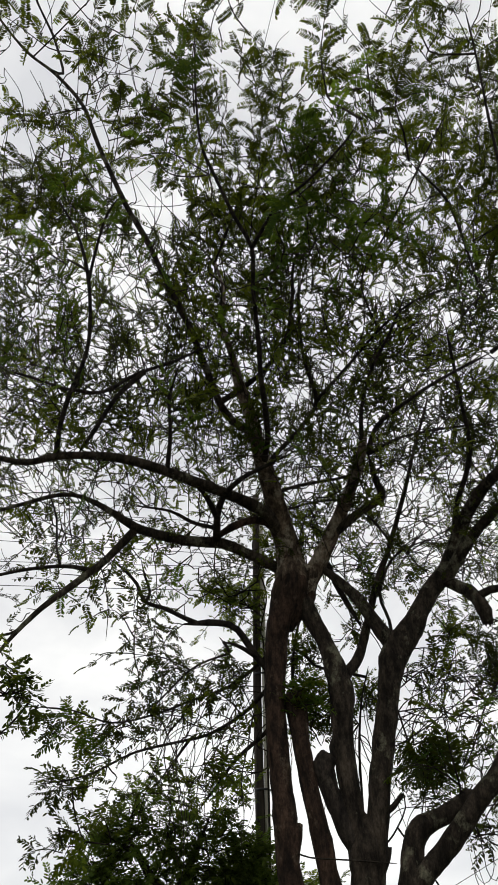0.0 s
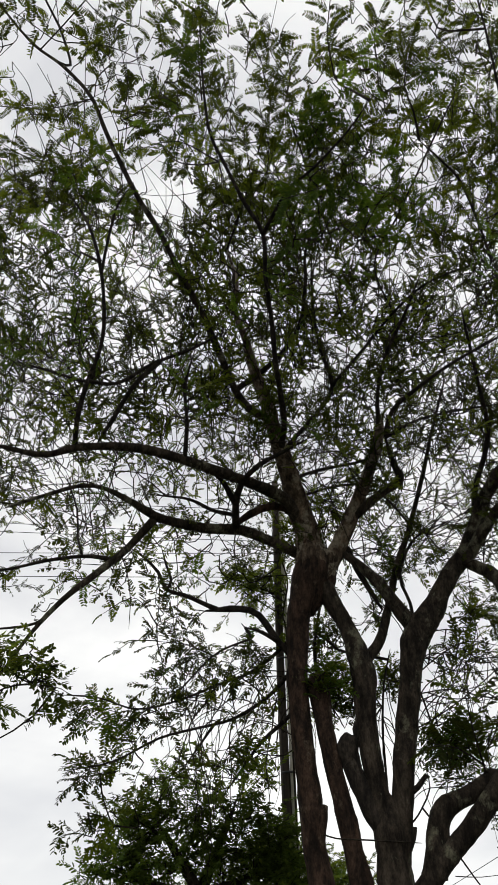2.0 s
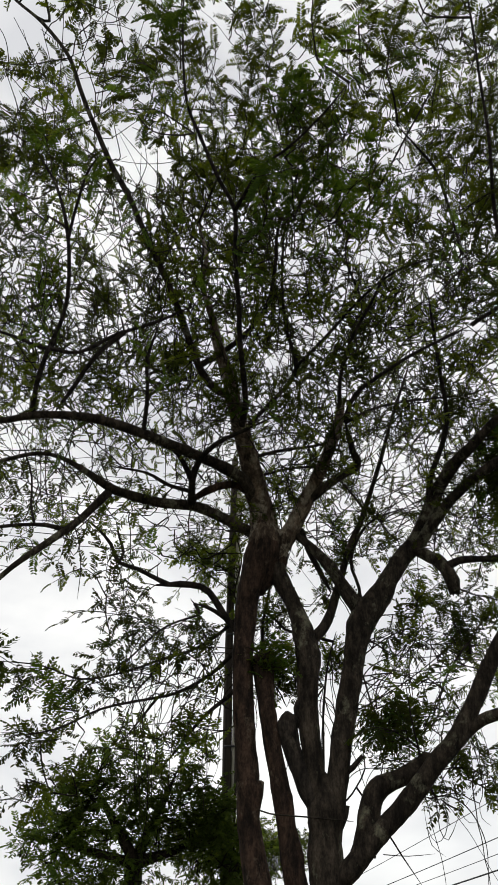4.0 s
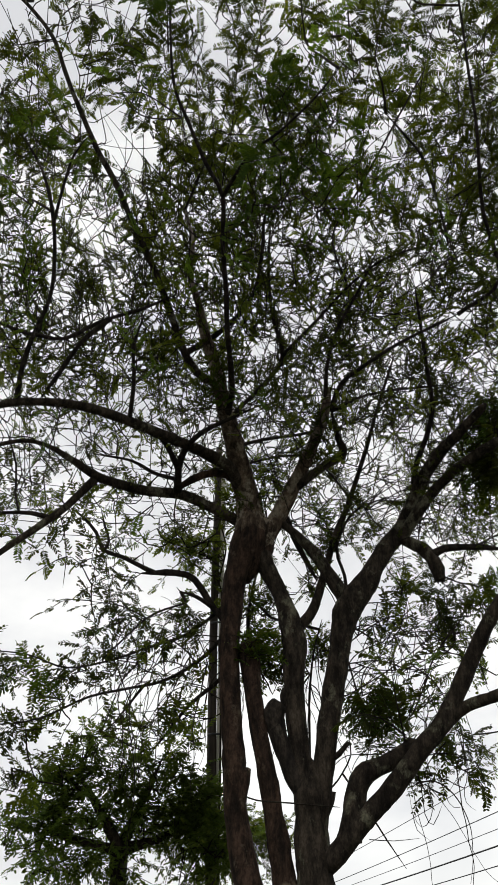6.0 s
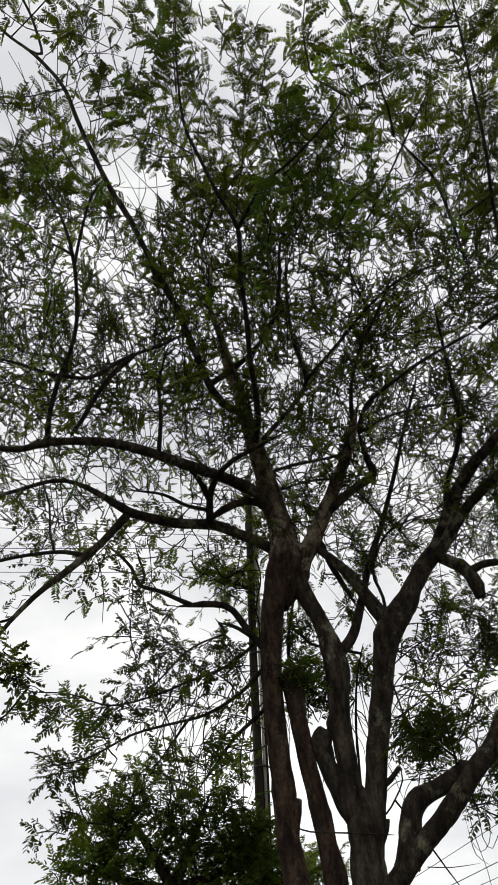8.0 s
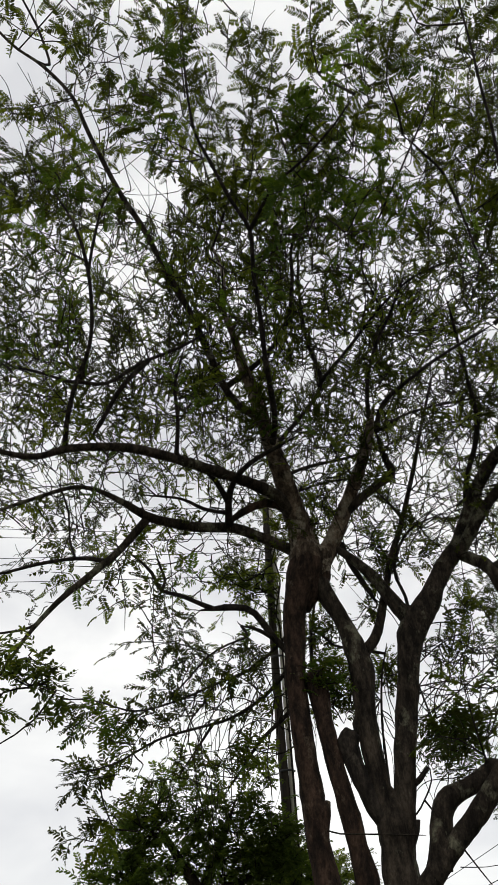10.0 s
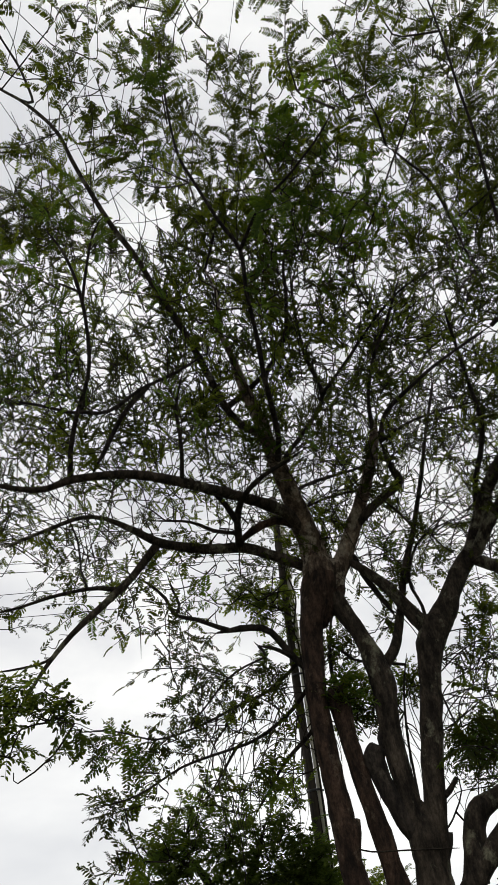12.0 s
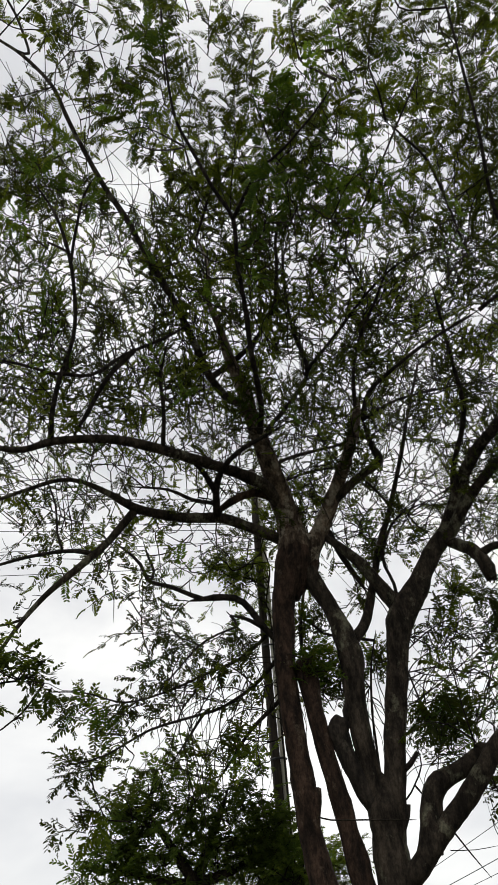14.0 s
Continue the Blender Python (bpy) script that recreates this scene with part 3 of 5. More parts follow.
g.limb("branch", [(-1.45, 0.10, 3.77, 0.025), (-1.62, 0.10, 3.56, 0.021), (-1.78, 0.10, 3.35, 0.016)], BARK_DARK)
g.limb("branch", [(-0.74, 0.20, 4.60, 0.041), (-1.10, 0.20, 4.30, 0.031), (-1.46, 0.10, 4.13, 0.026), (-1.77, 0.10, 4.01, 0.021), (-2.16, 0.00, 3.90, 0.017), (-2.55, 0.00, 4.02, 0.013), (-2.91, -0.10, 4.02, 0.013)], BARK_DARK)
g.limb("branch", [(-2.60, -0.50, 5.21, 0.040), (-2.81, -0.55, 5.18, 0.035), (-3.06, -0.60, 5.12, 0.031), (-3.32, -0.60, 5.06, 0.026), (-3.68, -0.60, 5.02, 0.017)], BARK_DARK)
g.limb("branch", [(-2.87, -0.60, 4.59, 0.029), (-2.99, -0.65, 4.48, 0.025), (-3.24, -0.65, 4.44, 0.020), (-3.52, -0.70, 4.41, 0.016)], BARK_DARK)
g.limb("branch", [(-2.71, -0.50, 5.09, 0.022), (-2.78, -0.50, 5.43, 0.023), (-2.78, -0.64, 5.66, 0.018), (-2.88, -0.84, 5.94, 0.018)], BARK_DARK)
g.limb("limb", [(0.47, 0.00, 4.54, 0.169), (0.38, 0.00, 4.69, 0.147), (0.26, 0.00, 4.90, 0.126), (0.13, 0.00, 5.11, 0.110), (-0.01, 0.00, 5.28, 0.093), (-0.15, 0.00, 5.41, 0.070), (-0.18, 0.20, 5.58, 0.059)])
g.limb("limb", [(1.03, 0.00, 5.23, 0.141), (1.15, -0.10, 5.40, 0.123), (1.31, -0.20, 5.61, 0.114), (1.53, -0.36, 5.80, 0.104), (1.75, -0.55, 5.92, 0.103), (2.04, -0.73, 6.05, 0.093)])
g.limb("stub", [(1.06, 0.00, 5.26, 0.113), (1.24, -0.10, 5.11, 0.120), (1.33, -0.15, 4.91, 0.126), (1.34, -0.15, 4.76, 0.116)], label="grey broken stub", rough=0.3)
g.limb("branch", [(1.28, -0.12, 5.00, 0.082), (1.41, -0.20, 5.06, 0.073), (1.67, -0.30, 5.03, 0.063), (1.97, -0.40, 4.96, 0.053)], BARK_DARK)
g.limb("branch", [(-0.07, 0.00, 4.26, 0.113), (0.12, 0.10, 4.52, 0.094), (0.26, 0.15, 4.92, 0.079), (0.41, 0.20, 5.38, 0.068), (0.61, 0.20, 5.85, 0.055), (0.77, -0.10, 6.30, 0.045), (0.90, -0.36, 6.71, 0.036), (1.07, -0.65, 7.18, 0.026)])
g.limb("branch", [(0.44, 0.00, 4.61, 0.036), (0.46, 0.10, 4.89, 0.032), (0.40, 0.10, 5.20, 0.033), (0.61, 0.10, 5.62, 0.024), (0.97, 0.00, 5.76, 0.024)], BARK_DARK)
g.limb("branch", [(0.59, 0.20, 5.83, 0.030), (0.37, -0.06, 5.99, 0.025), (0.26, -0.21, 5.98, 0.024)], BARK_DARK)
g.limb("branch", [(-0.21, 0.20, 5.65, 0.059), (-0.09, 0.20, 5.58, 0.059), (-0.02, 0.20, 5.35, 0.058), (0.19, 0.20, 4.88, 0.056)], BARK_DARK)
g.limb("branch", [(1.20, 0.00, 5.68, 0.063), (1.27, -0.14, 6.04, 0.059), (1.41, -0.37, 6.39, 0.055), (1.44, -0.53, 6.64, 0.050), (1.37, -0.74, 6.94, 0.040), (1.30, -0.98, 7.28, 0.035), (1.22, -1.23, 7.63, 0.025)], BARK_DARK)
g.limb("branch", [(0.32, -0.57, 6.48, 0.059), (0.44, -0.72, 6.70, 0.044), (0.74, -0.94, 6.84, 0.039), (1.07, -1.13, 6.97, 0.034), (1.59, -1.31, 7.17, 0.024)], BARK_DARK)
g.limb("branch", [(0.36, -0.57, 6.48, 0.039), (0.70, -0.63, 6.62, 0.030), (1.13, -0.63, 6.72, 0.025), (1.63, -0.61, 6.81, 0.020)], BARK_DARK)
g.limb("branch", [(0.30, -0.61, 6.53, 0.044), (0.28, -0.82, 6.81, 0.039), (0.38, -1.05, 7.15, 0.034), (0.60, -1.27, 7.52, 0.030), (0.80, -1.49, 7.89, 0.020)], BARK_DARK)
g.limb("branch", [(-0.66, -0.34, 6.09, 0.034), (-0.38, -0.30, 6.25, 0.035), (0.06, -0.22, 6.39, 0.030), (0.30, -0.25, 6.46, 0.025)], BARK_DARK)
g.limb("branch", [(-0.54, -0.24, 5.97, 0.029), (-0.19, -0.09, 6.18, 0.025), (0.31, 0.02, 6.28, 0.020)], BARK_DARK)
g.limb("branch", [(-0.99, -0.78, 6.67, 0.088), (-1.16, -0.89, 6.82, 0.078), (-1.31, -1.10, 7.10, 0.073), (-1.48, -1.36, 7.47, 0.068), (-1.71, -1.62, 7.87, 0.059), (-1.94, -1.87, 8.31, 0.059), (-2.17, -2.06, 8.69, 0.055), (-2.39, -2.26, 9.13, 0.051), (-2.55, -2.40, 9.50, 0.046), (-2.71, -2.54, 9.91, 0.042), (-3.05, -2.64, 10.39, 0.038), (-3.43, -2.68, 10.83, 0.033), (-3.80, -2.75, 11.41, 0.028), (-4.18, -2.82, 12.12, 0.024)], label="long slanting bough")
g.limb("branch", [(-0.75, -0.58, 6.31, 0.068), (-0.71, -0.89, 6.40, 0.061), (-0.73, -1.15, 6.51, 0.056), (-0.77, -1.48, 6.70, 0.050), (-0.80, -1.76, 7.03, 0.045), (-0.84, -2.04, 7.37, 0.041), (-0.85, -2.28, 7.67, 0.041), (-1.01, -2.46, 7.91, 0.036), (-1.20, -2.70, 8.25, 0.032), (-1.33, -2.88, 8.55, 0.027), (-1.38, -3.18, 9.06, 0.023), (-1.38, -3.44, 9.57, 0.019)], BARK_DARK)
g.limb("branch", [(-0.85, -2.29, 7.67, 0.036), (-0.61, -2.72, 7.71, 0.030), (-0.38, -3.03, 7.59, 0.025), (-0.11, -3.39, 7.54, 0.020), (0.09, -3.52, 7.78, 0.016)], BARK_DARK)
g.limb("branch", [(-0.99, -0.81, 7.16, 0.060), (-0.71, -0.94, 7.33, 0.050), (-0.49, -1.12, 7.61, 0.045), (-0.41, -1.36, 7.97, 0.041), (-0.39, -1.56, 8.28, 0.031), (-0.22, -1.79, 8.67, 0.026)], BARK_DARK)
g.limb("branch", [(-0.70, -0.35, 6.52, 0.050), (-0.35, -0.45, 6.89, 0.046), (-0.16, -0.62, 7.15, 0.046), (-0.28, -0.87, 7.51, 0.036), (-0.33, -1.15, 7.92, 0.031), (-0.32, -1.43, 8.35, 0.026)], BARK_DARK)
g.limb("branch", [(-0.13, -0.60, 7.13, 0.041), (0.14, -0.89, 7.35, 0.035), (0.57, -1.23, 7.69, 0.030), (0.92, -1.44, 7.85, 0.025), (1.42, -1.65, 7.87, 0.020)], BARK_DARK)
g.limb("branch", [(-2.70, -1.21, 6.01, 0.049), (-2.68, -1.37, 6.19, 0.048), (-2.58, -1.58, 6.43, 0.044), (-2.41, -1.84, 6.69, 0.039), (-2.36, -2.08, 6.96, 0.035), (-2.38, -2.34, 7.29, 0.035), (-2.48, -2.55, 7.60, 0.026), (-2.68, -2.71, 7.91, 0.018)], BARK_DARK)
g.limb("branch", [(-2.42, -1.80, 6.65, 0.031), (-2.57, -1.52, 6.55, 0.032), (-2.96, -1.54, 6.69, 0.027), (-3.37, -1.55, 6.83, 0.018)], BARK_DARK)
g.limb("branch", [(-2.61, -1.57, 6.51, 0.035), (-2.32, -1.43, 6.59, 0.036), (-2.02, -1.37, 6.87, 0.037), (-1.63, -1.38, 7.05, 0.033), (-1.30, -1.29, 7.36, 0.024)], BARK_DARK)
g.limb("branch", [(-1.96, -1.37, 6.87, 0.047), (-2.20, -1.31, 6.62, 0.046), (-2.41, -1.18, 6.30, 0.045), (-2.52, -1.15, 6.09, 0.040)], BARK_DARK)
g.limb("branch", [(-2.32, -2.28, 7.20, 0.026), (-2.29, -2.48, 7.43, 0.026), (-2.18, -2.69, 7.66, 0.022), (-2.04, -2.82, 7.77, 0.017)], BARK_DARK)
g.limb("branch", [(-1.67, -1.00, 5.98, 0.045), (-1.65, -1.22, 6.23, 0.040), (-1.65, -1.46, 6.51, 0.036), (-1.54, -1.68, 6.75, 0.027)], BARK_DARK)
g.limb("branch", [(1.47, -1.73, 7.76, 0.024), (1.22, -2.19, 8.38, 0.029), (0.99, -2.38, 8.59, 0.024), (0.78, -2.52, 8.73, 0.019)], BARK_DARK)
g.limb("branch", [(1.95, -1.64, 7.35, 0.042), (1.76, -2.05, 7.90, 0.038), (1.69, -2.49, 8.61, 0.033), (1.62, -2.75, 9.07, 0.029), (1.54, -3.07, 9.68, 0.024), (1.47, -3.32, 10.27, 0.020)], BARK_DARK)
g.limb("branch", [(2.03, -0.70, 6.00, 0.056), (2.03, -1.12, 6.60, 0.051), (1.97, -1.51, 7.16, 0.042)], BARK_DARK)
g.limb("branch", [(0.31, -1.61, 7.94, 0.020), (0.57, -1.84, 8.39, 0.020), (0.87, -2.46, 8.67, 0.019), (1.23, -2.70, 9.34, 0.015)], BARK_DARK)
g.limb("branch", [(-3.03, -2.52, 10.66, 0.030), (-3.11, -2.60, 10.98, 0.031), (-3.21, -2.70, 11.28, 0.028), (-3.32, -2.85, 11.46, 0.026), (-3.45, -2.90, 11.81, 0.025), (-3.63, -3.00, 12.49, 0.022)], BARK_DARK)
g.limb("branch", [(-3.12, -2.81, 10.95, 0.016), (-2.89, -2.95, 11.14, 0.017), (-2.63, -3.10, 11.38, 0.011)], BARK_DARK)
g.limb("stub", [(0.18, 0.00, 3.11, 0.047), (0.26, -0.05, 3.16, 0.047), (0.34, -0.08, 3.24, 0.031)], BARK_DARK, label="short broken stub", rough=0.25)
g.limb("stub", [(0.07, 0.00, 2.61, 0.074), (0.14, -0.03, 2.73, 0.075), (0.18, -0.03, 2.84, 0.068)], BARK_DARK, label="short broken stub", rough=0.25)
g.limb("stub", [(-0.62, -0.03, 2.51, 0.081), (-0.57, -0.04, 2.83, 0.076), (-0.54, -0.04, 3.03, 0.066)], BARK_RED, label="cut stub hugging the stem", rough=0.25)
g.limb("stub", [(-0.18, 0.00, 3.56, 0.073), (-0.20, -0.02, 3.66, 0.066), (-0.16, -0.02, 3.74, 0.050)], BARK_DARK, label="short broken stub", rough=0.25)
g.limb("sucker", [(-0.00, 0.00, 3.04, 0.019), (0.03, 0.10, 3.33, 0.020), (0.06, 0.20, 3.73, 0.021), (0.12, 0.20, 4.14, 0.018), (0.22, 0.20, 4.47, 0.014)], TWIG, sides=8)
g.limb("sucker", [(-0.26, 0.50, 4.60, 0.028), (-0.46, 0.50, 4.78, 0.029), (-0.50, 0.50, 4.21, 0.027)], TWIG, sides=8)
g.limb("sucker", [(-0.49, 0.60, 4.30, 0.023), (-0.49, 0.60, 4.70, 0.024), (-0.40, 0.60, 5.14, 0.020), (-0.31, 0.60, 5.53, 0.015)], TWIG, sides=8)
g.limb("sucker", [(0.09, 0.00, 2.82, 0.015), (0.20, 0.00, 2.91, 0.015), (0.30, 0.10, 3.03, 0.014), (0.37, 0.00, 3.16, 0.012), (0.36, 0.00, 3.32, 0.010)], BARK_DARK, sides=8)
g.limb("branch", [(0.54, 0.30, 2.76, 0.014), (0.68, 0.30, 2.53, 0.013), (0.82, 0.30, 2.32, 0.013)], TWIG, sides=8)
g.limb("sucker", [(-0.46, -0.15, 2.77, 0.012), (-0.17, -0.15, 2.75, 0.012), (0.22, -0.15, 2.72, 0.012)], TWIG, sides=6, rough=0)
g.limb("vine", [(0.45, 0.20, 4.03, 0.017), (0.52, 0.30, 3.81, 0.017), (0.57, 0.20, 3.58, 0.017), (0.51, 0.20, 3.35, 0.012)], TWIG, sides=6, rough=0)
g.limb("vine", [(0.43, 0.20, 4.09, 0.013), (0.81, 0.50, 4.16, 0.014), (1.18, 0.50, 4.07, 0.014), (1.49, 0.40, 4.12, 0.009)], TWIG, sides=6, rough=0)
g.limb("vine", [(0.41, 0.20, 3.73, 0.013), (0.88, 0.40, 4.04, 0.013), (1.25, 0.40, 4.31, 0.011), (1.66, 0.40, 4.65, 0.009)], TWIG, sides=6, rough=0)
g.limb("vine", [(0.45, 0.20, 4.22, 0.013), (0.76, 0.40, 4.49, 0.014), (1.03, 0.40, 4.60, 0.012), (1.35, 0.40, 4.54, 0.009)], TWIG, sides=6, rough=0)
g.limb("vine", [(0.90, -0.20, 2.90, 0.009), (0.93, -0.10, 2.68, 0.007), (0.99, -0.10, 2.60, 0.007), (1.09, -0.10, 2.76, 0.007)], TWIG, sides=6, rough=0)
g.limb("vine", [(0.52, 0.30, 4.45, 0.013), (0.76, 0.30, 4.29, 0.011), (1.00, 0.30, 4.25, 0.010), (1.26, 0.30, 4.29, 0.009), (1.50, 0.30, 4.38, 0.007)], TWIG, sides=6, rough=0)
g.limb("vine", [(0.44, 0.35, 4.01, 0.010), (0.74, 0.35, 4.12, 0.009), (1.06, 0.35, 4.37, 0.007), (1.32, 0.35, 4.58, 0.006)], TWIG, sides=6, rough=0)
g.limb("vine", [(0.50, 0.25, 4.06, 0.013), (0.71, 0.25, 3.99, 0.011), (0.98, 0.25, 4.00, 0.010), (1.27, 0.25, 4.12, 0.008), (1.52, 0.25, 4.27, 0.007)], TWIG, sides=6, rough=0)
g.limb("branch", [(1.47, 0.10, 4.33, 0.024), (1.25, 0.10, 4.06, 0.021), (1.12, 0.10, 3.79, 0.018), (0.99, 0.10, 3.56, 0.015), (0.87, 0.10, 3.44, 0.013)], TWIG, sides=6, rough=0)
g.limb("vine", [(1.14, 0.40, 4.87, 0.007), (1.20, 0.40, 4.51, 0.006), (1.23, 0.40, 4.27, 0.006), (1.24, 0.40, 4.05, 0.005), (1.12, 0.40, 3.80, 0.004)], TWIG, sides=6, rough=0)
g.limb("vine", [(0.80, -0.10, 2.94, 0.008), (0.95, -0.10, 2.87, 0.007), (1.00, -0.10, 2.76, 0.007), (0.97, -0.10, 2.64, 0.006), (0.89, -0.10, 2.58, 0.006), (0.83, -0.10, 2.68, 0.005), (0.82, -0.10, 2.83, 0.004)], TWIG, sides=6, rough=0)
g.limb("vine", [(1.31, -0.20, 3.00, 0.007), (1.26, -0.20, 2.86, 0.006), (1.26, -0.20, 2.75, 0.005), (1.33, -0.20, 2.69, 0.004)], TWIG, sides=6, rough=0)
g.limb("vine", [(0.80, -0.10, 2.70, 0.007), (0.85, -0.10, 2.56, 0.006), (0.95, -0.10, 2.48, 0.004)], TWIG, sides=6, rough=0)
g.limb("vine", [(0.45, -0.10, 2.49, 0.008), (0.65, -0.10, 2.48, 0.006), (0.87, -0.10, 2.50, 0.005)], TWIG, sides=6, rough=0)
g.limb("vine", [(1.10, -0.10, 3.02, 0.007), (1.12, -0.10, 2.82, 0.006), (1.18, -0.10, 2.73, 0.005), (1.27, -0.10, 2.74, 0.004)], TWIG, sides=6, rough=0)
g.limb("vine", [(-2.06, 0.00, 5.25, 0.009), (-2.02, 0.00, 5.00, 0.009), (-2.03, 0.00, 4.71, 0.009)], TWIG, sides=6, rough=0)
g.limb("vine", [(-2.38, -0.42, 5.26, 0.011), (-2.28, -0.40, 5.07, 0.009), (-2.23, -0.40, 4.81, 0.009), (-2.22, -0.40, 4.50, 0.007)], TWIG, sides=6, rough=0)
g.limb("vine", [(-1.56, 0.00, 4.83, 0.009), (-1.69, 0.00, 4.73, 0.009), (-1.77, 0.00, 4.59, 0.007)], TWIG, sides=6, rough=0)
g.cluster((0.58, 0.00, 5.46), 0.27, 3, (0.25, -0.1, 0.5))
g.cluster((-2.13, 0.10, 4.34), 0.09, 1, (-0.9, -0.1, 0.12), 0.22, gap=0.05)
g.cluster((-1.90, 0.10, 4.47), 0.09, 1, (-0.9, -0.1, 0.12), 0.22, gap=0.05)
g.cluster((-1.68, 0.10, 4.45), 0.09, 2, (-0.9, -0.1, 0.12), 0.22, gap=0.05)
g.cluster((-1.44, 0.10, 4.49), 0.09, 1, (-0.9, -0.1, 0.12), 0.22, gap=0.05)
g.cluster((-1.22, 0.10, 4.46), 0.09, 1, (-0.9, -0.1, 0.12), 0.22, gap=0.05)
g.cluster((-1.83, 0.10, 4.28), 0.09, 1, (-0.9, -0.1, 0.12), 0.22, gap=0.05)
g.cluster((-1.59, 0.10, 4.28), 0.09, 2, (-0.9, -0.1, 0.12), 0.22, gap=0.05)
g.cluster((-1.32, 0.10, 4.30), 0.09, 2, (-0.9, -0.1, 0.12), 0.22, gap=0.05)
g.cluster((-1.08, 0.10, 4.36), 0.09, 2, (-0.9, -0.1, 0.12), 0.22, gap=0.05)
g.cluster((-1.90, 0.10, 4.09), 0.09, 1, (-0.9, -0.1, 0.12), 0.22, gap=0.05)
g.cluster((-1.69, 0.10, 4.09), 0.09, 2, (-0.9, -0.1, 0.12), 0.22, gap=0.05)
g.cluster((-1.45, 0.10, 4.12), 0.09, 1, (-0.9, -0.1, 0.12), 0.22, gap=0.05)
g.cluster((-1.21, 0.10, 4.06), 0.09, 2, (-0.9, -0.1, 0.12), 0.22, gap=0.05)
g.cluster((-1.00, 0.10, 4.14), 0.09, 2, (-0.9, -0.1, 0.12), 0.22, gap=0.05)
g.cluster((-2.09, 0.10, 3.91), 0.09, 2, (-0.9, -0.1, 0.12), 0.22, gap=0.05)
g.cluster((-1.88, 0.10, 3.91), 0.09, 2, (-0.9, -0.1, 0.12), 0.22, gap=0.05)
g.cluster((-1.68, 0.10, 3.96), 0.09, 2, (-0.9, -0.1, 0.12), 0.22, gap=0.05)
g.cluster((-1.47, 0.10, 3.93), 0.09, 1, (-0.9, -0.1, 0.12), 0.22, gap=0.05)
g.cluster((-1.13, 0.10, 3.92), 0.09, 1, (-0.9, -0.1, 0.12), 0.22, gap=0.05)
g.cluster((-2.18, 0.10, 3.78), 0.09, 1, (-0.9, -0.1, 0.12), 0.22, gap=0.05)
g.cluster((-2.33, 0.10, 3.81), 0.09, 1, (-0.9, -0.1, 0.12), 0.22, gap=0.05)
g.cluster((-2.40, 0.10, 3.92), 0.09, 1, (-0.9, -0.1, 0.12), 0.22, gap=0.05)
g.cluster((-2.56, 0.10, 3.97), 0.09, 2, (-0.9, -0.1, 0.12), 0.22, gap=0.05)
g.cluster((-2.74, 0.10, 3.96), 0.09, 1, (-0.9, -0.1, 0.12), 0.22, gap=0.05)
g.cluster((-2.64, 0.10, 4.00), 0.09, 1, (-0.9, -0.1, 0.12), 0.22, gap=0.05)
g.cluster((-2.27, 0.10, 3.66), 0.09, 1, (-0.9, -0.1, 0.12), 0.22, gap=0.05)
g.cluster((-2.36, 0.10, 3.59), 0.09, 1, (-0.9, -0.1, 0.12), 0.22, gap=0.05)
g.cluster((-2.30, 0.10, 3.49), 0.09, 1, (-0.9, -0.1, 0.12), 0.22, gap=0.05)
g.cluster((-2.44, 0.10, 3.44), 0.09, 1, (-0.9, -0.1, 0.12), 0.22, gap=0.05)
g.cluster((-2.58, 0.10, 3.39), 0.09, 2, (-0.9, -0.1, 0.12), 0.22, gap=0.05)
g.cluster((-2.67, 0.10, 3.28), 0.09, 1, (-0.9, -0.1, 0.12), 0.22, gap=0.05)
g.cluster((-2.45, 0.10, 3.35), 0.09, 1, (-0.9, -0.1, 0.12), 0.22, gap=0.05)
g.cluster((-2.12, 0.10, 3.71), 0.09, 1, (-0.9, -0.1, 0.12), 0.22, gap=0.05)
g.cluster((-1.92, 0.10, 3.73), 0.09, 1, (-0.9, -0.1, 0.12), 0.22, gap=0.05)
g.cluster((-2.19, 0.10, 3.41), 0.09, 1, (-0.9, -0.1, 0.12), 0.22, gap=0.05)
g.cluster((-1.69, 0.10, 3.37), 0.09, 2, (-0.9, -0.1, 0.12), 0.22, gap=0.05)
g.cluster((-1.15, 0.10, 3.47), 0.09, 2, (-0.9, -0.1, 0.12), 0.22, gap=0.05)
g.cluster((-1.00, 0.10, 3.47), 0.09, 2, (-0.9, -0.1, 0.12), 0.22, gap=0.05)
g.cluster((-0.90, 0.10, 3.57), 0.09, 1, (-0.9, -0.1, 0.12), 0.22, gap=0.05)
g.cluster((-1.34, 0.10, 3.32), 0.09, 1, (-0.9, -0.1, 0.12), 0.22, gap=0.05)
g.cluster((-1.10, 0.10, 3.33), 0.09, 2, (-0.9, -0.1, 0.12), 0.22, gap=0.05)
g.cluster((-1.44, 0.10, 3.36), 0.09, 2, (-0.9, -0.1, 0.12), 0.22, gap=0.05)
g.cluster((-1.00, 0.10, 3.77), 0.09, 1, (-0.9, -0.1, 0.12), 0.22, gap=0.05)
g.cluster((-0.90, 0.10, 3.98), 0.09, 1, (-0.9, -0.1, 0.12), 0.22, gap=0.05)
g.cluster((-2.42, 0.10, 3.07), 0.09, 1, (-0.9, -0.1, 0.12), 0.22, gap=0.05)
g.cluster((-2.32, 0.10, 3.04), 0.09, 1, (-0.9, -0.1, 0.12), 0.22, gap=0.05)
g.cluster((-2.64, 0.10, 2.98), 0.09, 1, (-0.9, -0.1, 0.12), 0.22, gap=0.05)
g.cluster((-2.51, 0.10, 2.96), 0.09, 1, (-0.9, -0.1, 0.12), 0.22, gap=0.05)
